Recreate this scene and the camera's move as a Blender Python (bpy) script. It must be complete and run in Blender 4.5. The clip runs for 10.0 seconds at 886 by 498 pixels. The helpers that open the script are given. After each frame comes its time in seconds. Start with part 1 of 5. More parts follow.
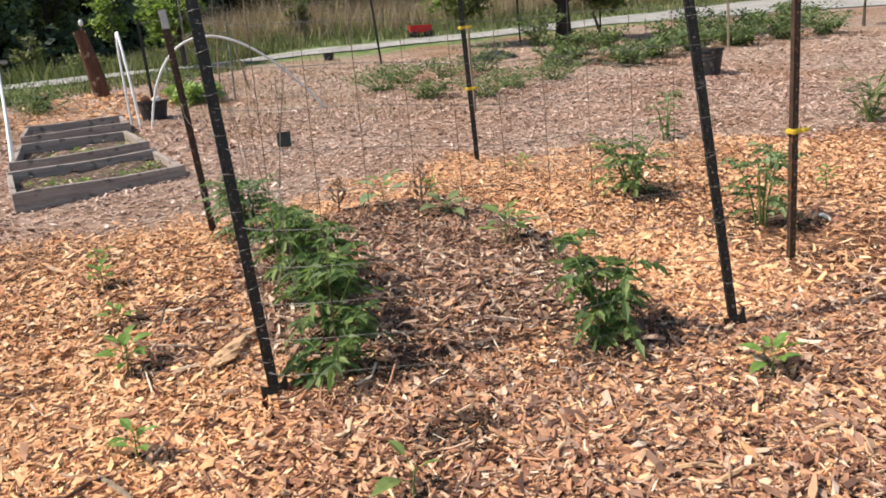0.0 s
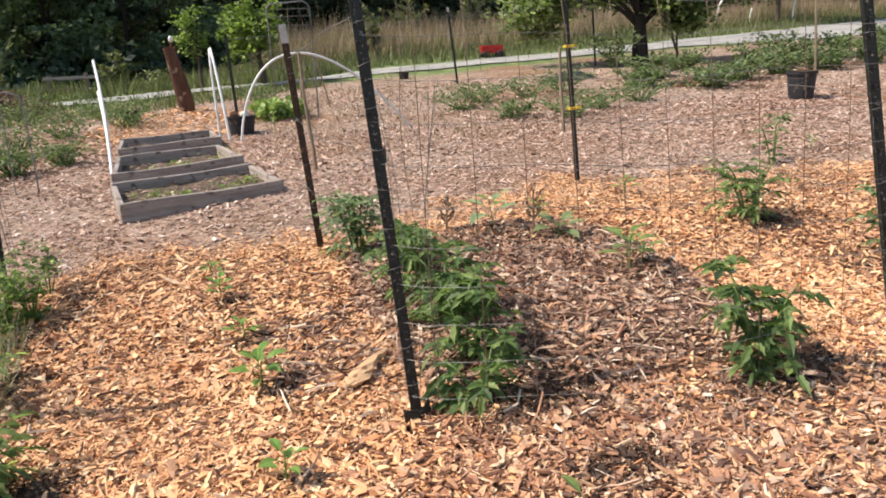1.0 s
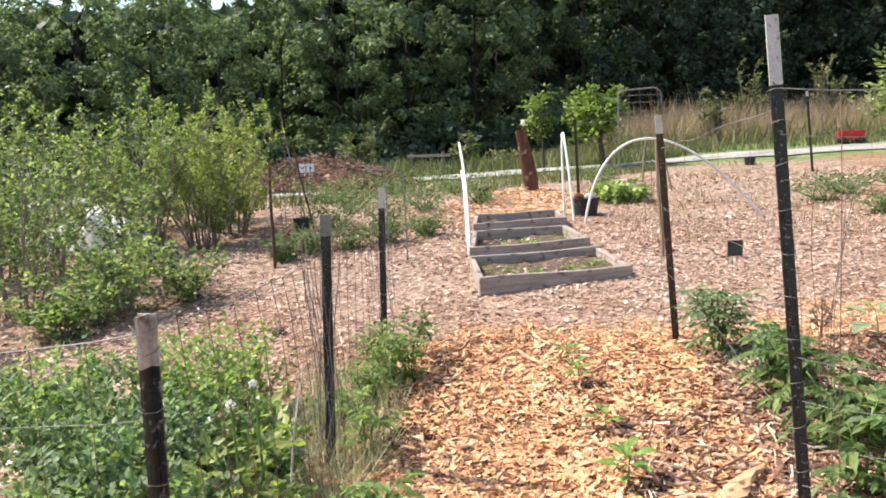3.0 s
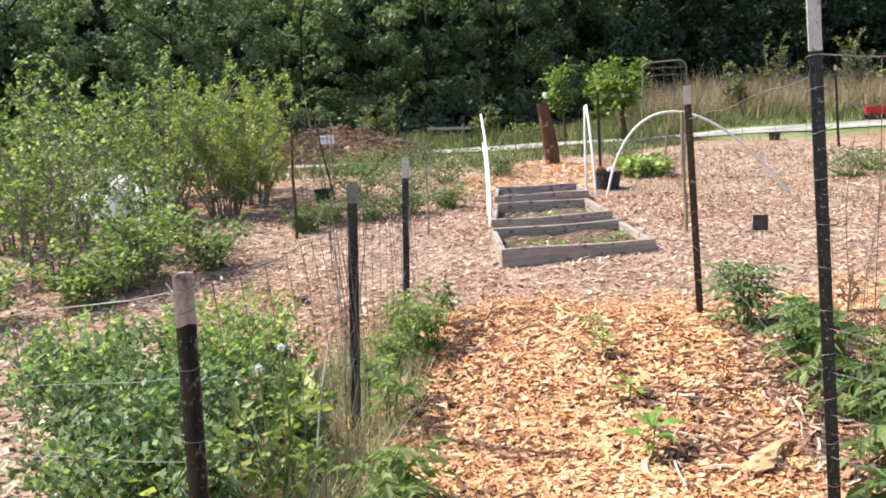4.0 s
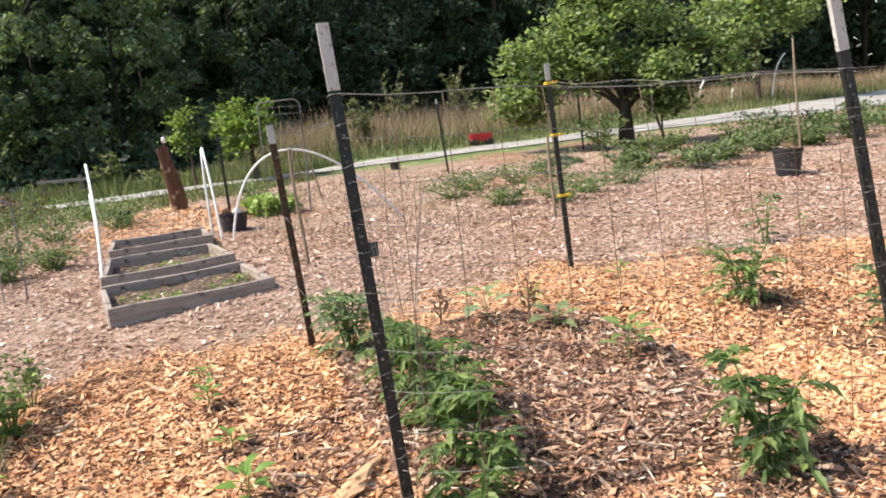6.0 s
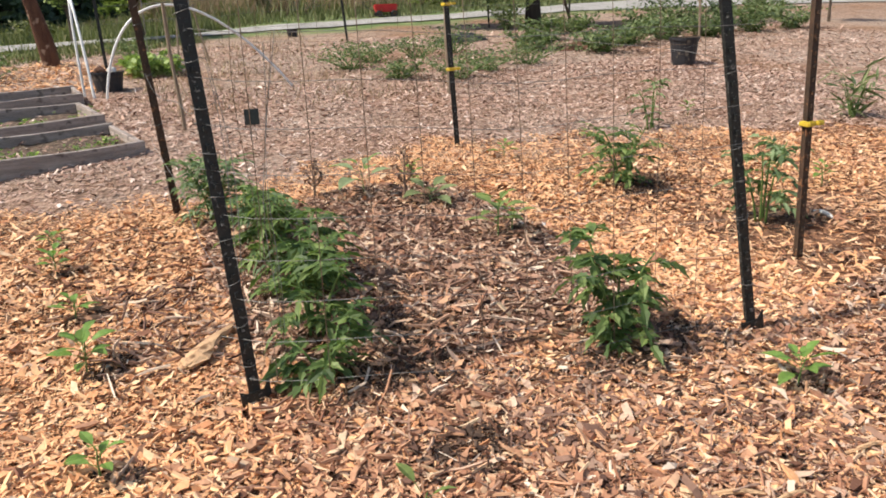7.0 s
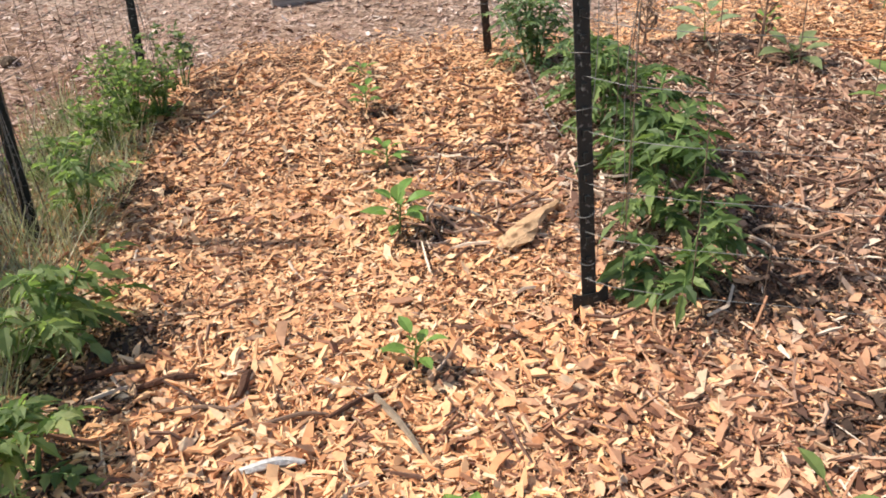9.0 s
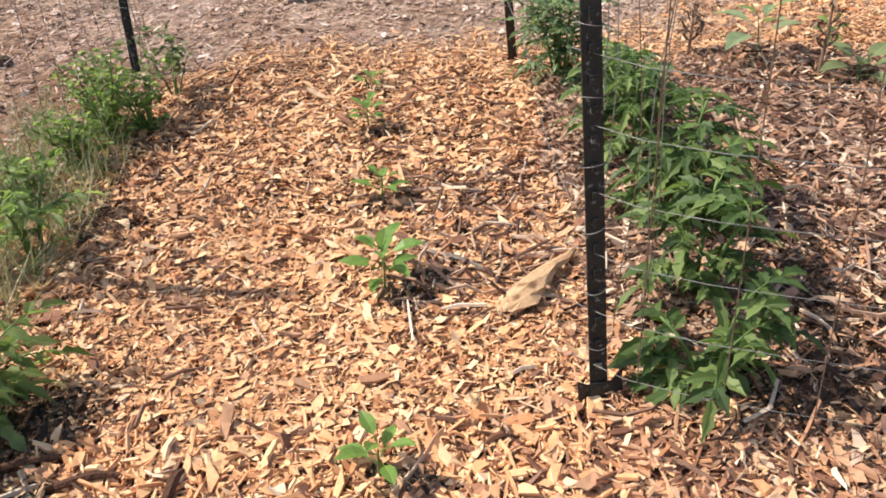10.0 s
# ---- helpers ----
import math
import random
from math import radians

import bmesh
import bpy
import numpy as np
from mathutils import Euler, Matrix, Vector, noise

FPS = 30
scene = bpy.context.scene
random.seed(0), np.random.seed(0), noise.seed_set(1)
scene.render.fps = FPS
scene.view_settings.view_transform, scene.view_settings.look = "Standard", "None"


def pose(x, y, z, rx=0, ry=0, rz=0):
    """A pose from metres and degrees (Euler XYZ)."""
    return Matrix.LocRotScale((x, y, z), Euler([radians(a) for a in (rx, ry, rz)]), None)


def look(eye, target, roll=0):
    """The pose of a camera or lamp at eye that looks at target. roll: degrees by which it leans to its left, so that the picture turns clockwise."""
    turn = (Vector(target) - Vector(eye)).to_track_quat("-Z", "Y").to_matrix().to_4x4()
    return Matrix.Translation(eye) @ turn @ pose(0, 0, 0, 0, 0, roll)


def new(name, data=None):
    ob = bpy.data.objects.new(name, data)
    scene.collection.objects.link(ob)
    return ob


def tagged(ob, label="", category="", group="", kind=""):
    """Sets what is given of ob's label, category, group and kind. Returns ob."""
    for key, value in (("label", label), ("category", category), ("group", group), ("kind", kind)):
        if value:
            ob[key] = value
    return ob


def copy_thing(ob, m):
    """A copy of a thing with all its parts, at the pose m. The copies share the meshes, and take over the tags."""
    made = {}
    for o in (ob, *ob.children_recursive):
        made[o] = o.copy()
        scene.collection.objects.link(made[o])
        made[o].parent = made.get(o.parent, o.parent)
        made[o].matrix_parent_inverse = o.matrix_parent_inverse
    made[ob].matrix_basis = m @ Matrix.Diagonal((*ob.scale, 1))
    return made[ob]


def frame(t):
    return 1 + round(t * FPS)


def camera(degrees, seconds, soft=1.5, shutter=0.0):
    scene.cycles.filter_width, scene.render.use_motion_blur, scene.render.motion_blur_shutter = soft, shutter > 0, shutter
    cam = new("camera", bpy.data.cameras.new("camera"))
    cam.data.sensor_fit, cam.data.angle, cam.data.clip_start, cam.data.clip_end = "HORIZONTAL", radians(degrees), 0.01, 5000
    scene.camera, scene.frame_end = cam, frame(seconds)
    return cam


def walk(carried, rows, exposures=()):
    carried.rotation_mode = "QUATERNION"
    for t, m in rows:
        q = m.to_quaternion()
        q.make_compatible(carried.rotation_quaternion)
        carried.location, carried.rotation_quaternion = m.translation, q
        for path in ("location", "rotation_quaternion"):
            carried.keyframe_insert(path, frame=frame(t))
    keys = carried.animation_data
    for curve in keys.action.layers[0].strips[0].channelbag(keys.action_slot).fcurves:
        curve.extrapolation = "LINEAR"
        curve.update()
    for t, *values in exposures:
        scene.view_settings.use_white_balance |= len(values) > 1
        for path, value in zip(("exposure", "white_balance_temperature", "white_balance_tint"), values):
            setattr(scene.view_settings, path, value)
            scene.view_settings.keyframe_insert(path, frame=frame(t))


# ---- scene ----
cam = camera(58.60, 10.0, 1.8)
PATH = [
    (0, look((0.000, 0.000, 1.208), (0.700, 1.793, 0.662), -4.30)),
    (0.5, look((-0.113, 0.116, 1.201), (0.566, 1.927, 0.693), -2.35)),
    (1, look((-0.280, 0.216, 1.208), (0.306, 2.065, 0.719), -3.68)),
    (1.5, look((-0.361, 0.283, 1.221), (0.038, 2.198, 0.803), -3.88)),
    (2, look((-0.422, 0.296, 1.259), (-0.227, 2.263, 0.955), -2.74)),
    (2.5, look((-0.481, 0.271, 1.281), (-0.482, 2.258, 1.057), -2.71)),
    (3, look((-0.522, 0.262, 1.273), (-0.690, 2.239, 1.019), -2.69)),
    (3.2, look((-0.538, 0.260, 1.265), (-0.749, 2.229, 0.987), -2.36)),
    (4.3, look((-0.559, 0.276, 1.249), (-0.770, 2.240, 0.932), -2.21)),
    (4.5, look((-0.550, 0.294, 1.256), (-0.686, 2.269, 0.974), -2.16)),
    (5, look((-0.477, 0.321, 1.263), (-0.330, 2.300, 1.018), -2.73)),
    (5.5, look((-0.374, 0.321, 1.262), (0.085, 2.252, 1.017), -4.55)),
    (6, look((-0.231, 0.289, 1.241), (0.392, 2.169, 0.961), -5.68)),
    (6.2, look((-0.167, 0.278, 1.226), (0.536, 2.122, 0.901), -6.26)),
    (7.3, look((-0.022, 0.342, 1.150), (0.772, 2.036, 0.443), -0.97)),
    (7.5, look((-0.012, 0.362, 1.133), (0.637, 2.086, 0.354), -0.65)),
    (8, look((-0.040, 0.480, 1.097), (0.293, 2.240, 0.209), -2.89)),
    (8.5, look((-0.124, 0.700, 1.113), (0.036, 2.501, 0.259), -1.98)),
    (9, look((-0.164, 0.878, 1.123), (-0.029, 2.638, 0.181), -2.70)),
    (9.5, look((-0.086, 1.086, 1.117), (-0.060, 2.841, 0.159), -4.04)),
    (10, look((0.009, 1.264, 1.124), (0.028, 3.010, 0.150), -2.99)),
]
EXPOSURES = [(0, 0.40), (1, 0.50), (1.5, 0.65), (2, 0.85), (2.5, 0.97), (3, 1.03), (4.5, 1.03), (5, 0.98), (6.2, 0.74), (7.3, 0.31), (8, 0.28), (9, 0.46), (10, 0.48)]
walk(cam, PATH, EXPOSURES)

# ---- world, sun ----
SUN_FROM = Vector((-0.82, 0.12, 1.0)).normalized()
world = bpy.data.worlds.new("sky")
scene.world = world
world.use_nodes = True
wn = world.node_tree
sky = wn.nodes.new("ShaderNodeTexSky")
sky.sky_type, sky.sun_disc = 'NISHITA', False
sky.sun_elevation = math.asin(SUN_FROM.z)
sky.sun_rotation = math.atan2(SUN_FROM.x, SUN_FROM.y)
sky.air_density, sky.dust_density, sky.ozone_density = 1.2, 2.0, 1.0
wn.links.new(sky.outputs[0], wn.nodes["Background"].inputs[0])
wn.nodes["Background"].inputs[1].default_value = 0.14
sun_data = bpy.data.lights.new("sun", 'SUN')
sun_data.energy, sun_data.angle, sun_data.color = 4.6, radians(0.6), (1.0, 0.93, 0.82)
sun = new("sun", sun_data)
sun.matrix_world = look(SUN_FROM * 40, (0, 0, 0))


# ---- materials ----
def material(name, rough=0.8, metal=0.0, spec=0.3):
    m = bpy.data.materials.new(name)
    m.use_nodes = True
    b = m.node_tree.nodes["Principled BSDF"]
    b.inputs["Roughness"].default_value = rough
    b.inputs["Metallic"].default_value = metal
    b.inputs["Specular IOR Level"].default_value = spec
    return m, m.node_tree, b


def node(nt, kind, **values):
    n = nt.nodes.new(kind)
    for key, value in values.items():
        n.inputs[key.replace("_", " ")].default_value = value
    return n


def noise_at(nt, scale, detail=4.0, stretch=None, offset=0.0):
    tc = nt.nodes.new("ShaderNodeTexCoord")
    mp = nt.nodes.new("ShaderNodeMapping")
    nt.links.new(tc.outputs["Object"], mp.inputs[0])
    mp.inputs["Scale"].default_value = stretch or (1, 1, 1)
    mp.inputs["Location"].default_value = (offset, offset, offset)
    n = node(nt, "ShaderNodeTexNoise", Scale=scale, Detail=detail)
    nt.links.new(mp.outputs[0], n.inputs["Vector"])
    return n.outputs["Fac"]


def ramp(nt, fac, stops):
    r = nt.nodes.new("ShaderNodeValToRGB")
    e = r.color_ramp.elements
    while len(e) < len(stops):
        e.new(0.5)
    for k, (p, c) in enumerate(stops):
        e[k].position, e[k].color = p, (*c, 1)
    nt.links.new(fac, r.inputs[0])
    return r.outputs[0]


def mix(nt, fac, a, b, how='MIX'):
    n = nt.nodes.new("ShaderNodeMix")
    n.data_type, n.blend_type = 'RGBA', how
    for value, socket in ((fac, n.inputs[0]), (a, n.inputs[6]), (b, n.inputs[7])):
        if isinstance(value, (int, float)):
            socket.default_value = value
        elif isinstance(value, tuple):
            socket.default_value = (*value, 1)
        else:
            nt.links.new(value, socket)
    return n.outputs[2]


def bump(nt, b, height, strength, dist=0.01):
    n = node(nt, "ShaderNodeBump", Strength=strength, Distance=dist)
    nt.links.new(height, n.inputs["Height"])
    nt.links.new(n.outputs[0], b.inputs["Normal"])


def surface(name, dark, light, scale=8.0, rough=0.8, metal=0.0, relief=0.3, spots=None, spot_scale=40.0, stretch=None, dist=0.01, spec=0.3):
    """Two-scale varied paint: broad change from dark to light, fine grain, and spots of wear."""
    m, nt, b = material(name, rough, metal, spec)
    broad = ramp(nt, noise_at(nt, scale, 5.0, stretch), [(0.3, dark), (0.7, light)])
    fine = noise_at(nt, scale * 9, 3.0, stretch, 3.0)
    col = mix(nt, 0.35, broad, ramp(nt, fine, [(0.3, tuple(c * 0.55 for c in dark)), (0.7, light)]))
    if spots:
        mask = ramp(nt, noise_at(nt, spot_scale, 3.0, None, 7.0), [(0.60, (0, 0, 0)), (0.68, (1, 1, 1))])
        col = mix(nt, mask, col, spots)
    nt.links.new(col, b.inputs["Base Color"])
    bump(nt, b, fine, relief, dist)
    return m


def by_island(name, stops, rough=0.75, grain=60.0, relief=0.25, through_light=0.0, patch=None, tint=(1.15, 1.3, 0.68)):
    """A heap of like pieces: each takes its own colour, with grain on it."""
    m, nt, b = material(name, rough, 0.0, 0.25)
    geo = nt.nodes.new("ShaderNodeNewGeometry")
    col = ramp(nt, geo.outputs["Random Per Island"], stops)
    g = noise_at(nt, grain, 3.0)
    col = mix(nt, 0.5, col, ramp(nt, g, [(0.25, (0.45, 0.45, 0.45)), (0.75, (1.0, 1.0, 1.0))]), 'MULTIPLY')
    if patch:
        big = ramp(nt, noise_at(nt, patch[0], 3.0, None, 11.0), [(0.42, (0, 0, 0)), (0.62, (1, 1, 1))])
        col = mix(nt, big, col, mix(nt, 1.0, col, patch[1], 'MULTIPLY'))
    nt.links.new(col, b.inputs["Base Color"])
    bump(nt, b, g, relief, 0.004)
    if through_light > 0:
        tr = nt.nodes.new("ShaderNodeBsdfTranslucent")
        ms = nt.nodes.new("ShaderNodeMixShader")
        ms.inputs[0].default_value = through_light
        nt.links.new(mix(nt, 1.0, col, tint, 'MULTIPLY'), tr.inputs[0])
        nt.links.new(b.outputs[0], ms.inputs[1])
        nt.links.new(tr.outputs[0], ms.inputs[2])
        nt.links.new(ms.outputs[0], nt.nodes["Material Output"].inputs[0])
    return m


def foliage(name, dark, mid, light, rough=0.5, lit=0.3):
    return by_island(name, [(0.0, dark), (0.5, mid), (1.0, light)], rough, 25.0, 0.15, lit)


M_POST = surface("black_post_paint", (0.012, 0.013, 0.012), (0.03, 0.032, 0.03), 10, 0.45, 0.0, 0.25, (0.16, 0.155, 0.145), 70)
M_POST_RUST = surface("rusty_post_paint", (0.025, 0.02, 0.015), (0.09, 0.05, 0.03), 8, 0.7, 0.0, 0.3, (0.2, 0.09, 0.04), 30)
M_TIP = surface("white_tip_paint", (0.36, 0.35, 0.33), (0.58, 0.57, 0.54), 14, 0.6, 0.0, 0.3, (0.22, 0.17, 0.12), 45)
M_TIP_WORN = surface("chipped_tip_paint", (0.24, 0.205, 0.175), (0.46, 0.42, 0.38), 14, 0.65, 0.0, 0.4, (0.12, 0.07, 0.045), 16)
M_WIRE = surface("galvanised_wire", (0.11, 0.105, 0.10), (0.24, 0.235, 0.225), 20, 0.6, 0.4, 0.1)
M_WIRE_RUST = surface("rusty_wire", (0.07, 0.045, 0.03), (0.2, 0.14, 0.1), 20, 0.7, 0.3, 0.1)
M_YELLOW = surface("yellow_plastic", (0.50, 0.34, 0.03), (0.68, 0.50, 0.06), 30, 0.5, 0, 0.1)
M_BOARD = surface("weathered_board", (0.19, 0.15, 0.128), (0.46, 0.385, 0.335), 3, 0.85, 0, 0.6, (0.09, 0.07, 0.06), 9, (1, 12, 12))
M_PVC = surface("white_pvc", (0.62, 0.60, 0.57), (0.8, 0.79, 0.77), 5, 0.35, 0, 0.05, spec=0.5)
M_BLACK_PLASTIC = surface("black_plastic", (0.012, 0.012, 0.014), (0.035, 0.035, 0.04), 9, 0.5, 0, 0.1, (0.16, 0.13, 0.1), 6)
M_TRUNK = surface("bark", (0.05, 0.035, 0.025), (0.16, 0.12, 0.09), 6, 0.9, 0, 0.8, None, 40, (3, 3, 0.6), 0.03)
M_STUMP = surface("rusty_brown_wood", (0.05, 0.02, 0.012), (0.15, 0.07, 0.04), 5, 0.85, 0, 0.6, (0.3, 0.2, 0.14), 10, (4, 4, 0.7))
M_RED = surface("red_paint", (0.42, 0.02, 0.025), (0.6, 0.04, 0.045), 6, 0.45, 0, 0.1)
M_WHITE = surface("white_cloth", (0.7, 0.7, 0.7), (0.85, 0.85, 0.84), 5, 0.8, 0, 0.2)
M_SOIL = surface("garden_soil", (0.06, 0.04, 0.028), (0.16, 0.11, 0.075), 14, 0.95, 0, 1.0, (0.34, 0.25, 0.16), 45)
M_GRAVEL = surface("pale_gravel", (0.21, 0.197, 0.18), (0.42, 0.40, 0.37), 1.6, 0.95, 0, 0.9, (0.16, 0.145, 0.12), 12)
M_STAKE = surface("weathered_stake", (0.14, 0.10, 0.07), (0.34, 0.26, 0.18), 8, 0.85, 0, 0.4, None, 40, (6, 6, 0.6))
M_BARE = surface("bare_branch", (0.12, 0.1, 0.085), (0.3, 0.26, 0.22), 8, 0.9, 0, 0.4)
M_GREENSTEM = surface("green_stem", (0.07, 0.13, 0.03), (0.16, 0.24, 0.07), 12, 0.6, 0, 0.2)
M_DARK_SIGN = surface("dark_green_panel", (0.02, 0.03, 0.028), (0.05, 0.06, 0.055), 12, 0.5, 0, 0.1)
M_INK = surface("dark_ink", (0.03, 0.03, 0.03), (0.06, 0.06, 0.06), 12, 0.7, 0, 0.05)
M_STONE = surface("pale_stone", (0.45, 0.42, 0.38), (0.72, 0.69, 0.65), 12, 0.9, 0, 0.6)
M_DRIFT = surface("split_wood", (0.50, 0.29, 0.15), (0.72, 0.47, 0.27), 5, 0.8, 0, 0.6, (0.22, 0.12, 0.06), 14, (1, 8, 8))

M_CHIP_FRESH = by_island("fresh_wood_chips", [(0.0, (0.41, 0.174, 0.078)), (0.10, (0.63, 0.300, 0.140)), (0.4, (0.78, 0.414, 0.203)), (0.75, (0.86, 0.512, 0.270)), (1.0, (0.89, 0.643, 0.41))], 0.75, 60, 0.45)
M_CHIP_BED = by_island("brown_wood_chips", [(0.0, (0.13, 0.057, 0.033)), (0.15, (0.30, 0.138, 0.082)), (0.5, (0.48, 0.246, 0.140)), (0.8, (0.60, 0.340, 0.198)), (1.0, (0.73, 0.522, 0.335))], 0.78, 60, 0.45)
M_CHIP_SHRED = by_island("shredded_bark", [(0.0, (0.075, 0.038, 0.027)), (0.3, (0.20, 0.108, 0.075)), (0.6, (0.40, 0.235, 0.158)), (0.85, (0.60, 0.41, 0.29)), (1.0, (0.80, 0.65, 0.50))], 0.82, 60, 0.45)
M_CHIP_OLD = by_island("grey_wood_chips", [(0.0, (0.145, 0.078, 0.057)), (0.25, (0.345, 0.204, 0.147)), (0.6, (0.56, 0.370, 0.28)), (0.9, (0.69, 0.498, 0.40)), (1.0, (0.82, 0.686, 0.59))], 0.8, 60, 0.45)
M_COMPOST_SHADE = by_island("compost_and_shade", [(0.0, (0.03, 0.018, 0.013)), (0.6, (0.075, 0.046, 0.032)), (0.9, (0.15, 0.095, 0.065)), (1.0, (0.30, 0.20, 0.14))], 0.9, 60, 0.5)

M_TOMATO = foliage("tomato_leaf", (0.034, 0.06, 0.024), (0.082, 0.135, 0.04), (0.20, 0.28, 0.08), 0.5, 0.35)
M_PEPPER = foliage("pepper_leaf", (0.07, 0.15, 0.035), (0.13, 0.25, 0.05), (0.21, 0.34, 0.085), 0.4, 0.35)
M_PEA = foliage("pea_leaf", (0.055, 0.095, 0.045), (0.165, 0.24, 0.115), (0.37, 0.46, 0.26), 0.5, 0.45)
M_BLUEB = foliage("blueberry_leaf", (0.05, 0.085, 0.035), (0.20, 0.275, 0.10), (0.46, 0.52, 0.21), 0.45, 0.45)
M_YELLOWGREEN = foliage("yellow_green_leaf", (0.15, 0.20, 0.06), (0.28, 0.345, 0.10), (0.46, 0.49, 0.17), 0.45, 0.45)
M_HERB = foliage("herb_leaf", (0.08, 0.115, 0.055), (0.145, 0.195, 0.085), (0.26, 0.305, 0.14), 0.5, 0.35)
M_LETTUCE = foliage("lettuce_leaf", (0.24, 0.33, 0.10), (0.36, 0.46, 0.16), (0.50, 0.57, 0.26))
M_APPLE = foliage("apple_leaf", (0.10, 0.14, 0.065), (0.24, 0.30, 0.13), (0.49, 0.55, 0.31), 0.36, 0.55)
M_PALE_LEAF = foliage("pale_garden_leaf", (0.13, 0.19, 0.07), (0.25, 0.335, 0.13), (0.42, 0.50, 0.23), 0.5, 0.6)
M_BARK_DARK = surface("dark_bark", (0.018, 0.014, 0.011), (0.06, 0.048, 0.04), 6, 0.95, 0, 0.8, None, 40, (3, 3, 0.6), 0.03)
M_TOMATO_PALE = foliage("pale_tomato_leaf", (0.052, 0.092, 0.032), (0.115, 0.18, 0.055), (0.26, 0.34, 0.115), 0.5, 0.4)
M_YOUNG = foliage("young_tree_leaf", (0.10, 0.155, 0.045), (0.22, 0.295, 0.085), (0.39, 0.46, 0.16), 0.45, 0.45)
M_WOODS = foliage("wood_leaf", (0.033, 0.053, 0.036), (0.052, 0.082, 0.051), (0.086, 0.125, 0.077), 0.6, 0.3)
# the wood leaf again, lightened for the part of the woods in sun
M_WOODS_SUNLIT = foliage("sunlit_wood_leaf", (0.105, 0.148, 0.086), (0.165, 0.22, 0.124), (0.26, 0.32, 0.188), 0.5, 0.45)
M_CEDAR = foliage("cedar_leaf", (0.02, 0.034, 0.022), (0.042, 0.064, 0.038), (0.09, 0.125, 0.068), 0.45, 0.2)
M_DRYGRASS = by_island("dry_grass", [(0.0, (0.20, 0.14, 0.10)), (0.45, (0.35, 0.25, 0.18)), (0.75, (0.45, 0.325, 0.235)), (1.0, (0.56, 0.46, 0.37))], 0.8, 20, 0.1, 0.3)
M_GRASS = foliage("grass_blade", (0.09, 0.105, 0.045), (0.16, 0.18, 0.08), (0.30, 0.29, 0.15), 0.6, 0.3)
M_STRAW = by_island("pale_straw", [(0.0, (0.34, 0.29, 0.18)), (0.5, (0.52, 0.47, 0.33)), (0.8, (0.38, 0.44, 0.22)), (1.0, (0.70, 0.66, 0.52))], 0.8, 30, 0.1, 0.2)
M_TWIG = by_island("dead_twigs", [(0.0, (0.08, 0.05, 0.035)), (0.5, (0.20, 0.12, 0.08)), (1.0, (0.34, 0.24, 0.17))], 0.9, 30, 0.3)
M_FLOWER = surface("white_petal", (0.75, 0.76, 0.7), (0.85, 0.85, 0.82), 10, 0.6, 0, 0.05)


# ---- geometry helpers ----
rng = np.random.default_rng(7)


def ground_z(x, y):
    x, y = np.asarray(x, float), np.asarray(y, float)
    z = np.where(y < 26, 0.06 * (y - 2.5), 1.41 + 0.02 * (y - 26))
    near = np.exp(-((y - 4) / 9) ** 2 - (x / 8) ** 2)
    z = z + near * (0.018 * np.sin(2.1 * x + 0.7 * y) * np.sin(1.7 * y - 0.4 * x) + 0.010 * np.sin(5.3 * x + 1.1) * np.sin(4.7 * y))
    bed = np.exp(-(np.clip(np.abs(x - 1.15) - 0.55, 0, None) / 0.25) ** 2 - (np.clip(np.abs(y - 3.6) - 0.9, 0, None) / 0.3) ** 2)
    dip = np.clip((y - 15.3) / 3.5, 0, 1) * np.clip((4.0 - x) / 5, 0, 1) * 0.5
    return np.maximum(z + 0.03 * bed - dip, -1.5)


def gz(x, y):
    return float(ground_z(x, y))


def np_mesh(name, verts, faces, mat):
    """A mesh of quads or triangles from whole arrays."""
    verts, faces = np.asarray(verts, np.float32), np.asarray(faces, np.int32)
    me = bpy.data.meshes.new(name)
    k = faces.shape[1]
    me.vertices.add(len(verts))
    me.vertices.foreach_set("co", verts.ravel())
    me.loops.add(faces.size)
    me.loops.foreach_set("vertex_index", faces.ravel())
    me.polygons.add(len(faces))
    me.polygons.foreach_set("loop_start", np.arange(0, faces.size, k, dtype=np.int32))
    me.polygons.foreach_set("use_smooth", np.zeros(len(faces), dtype=bool))
    me.update(calc_edges=True)
    me.materials.append(mat)
    return me


class Heap:
    """Gathers arrays of vertices and four-cornered faces into one mesh."""

    def __init__(self):
        self.v, self.f, self.n = [], [], 0

    def add(self, v, f):
        self.v.append(np.asarray(v, float).reshape(-1, 3))
        self.f.append(np.asarray(f, int).reshape(-1, 4) + self.n)
        self.n += len(self.v[-1])
        return self

    def mesh(self, name, mat, smooth=False):
        me = np_mesh(name, np.concatenate(self.v), np.concatenate(self.f), mat)
        if smooth:
            me.polygons.foreach_set("use_smooth", np.ones(len(me.polygons), dtype=bool))
        return me


def unit(a):
    return a / np.maximum(np.linalg.norm(a, axis=-1, keepdims=True), 1e-9)


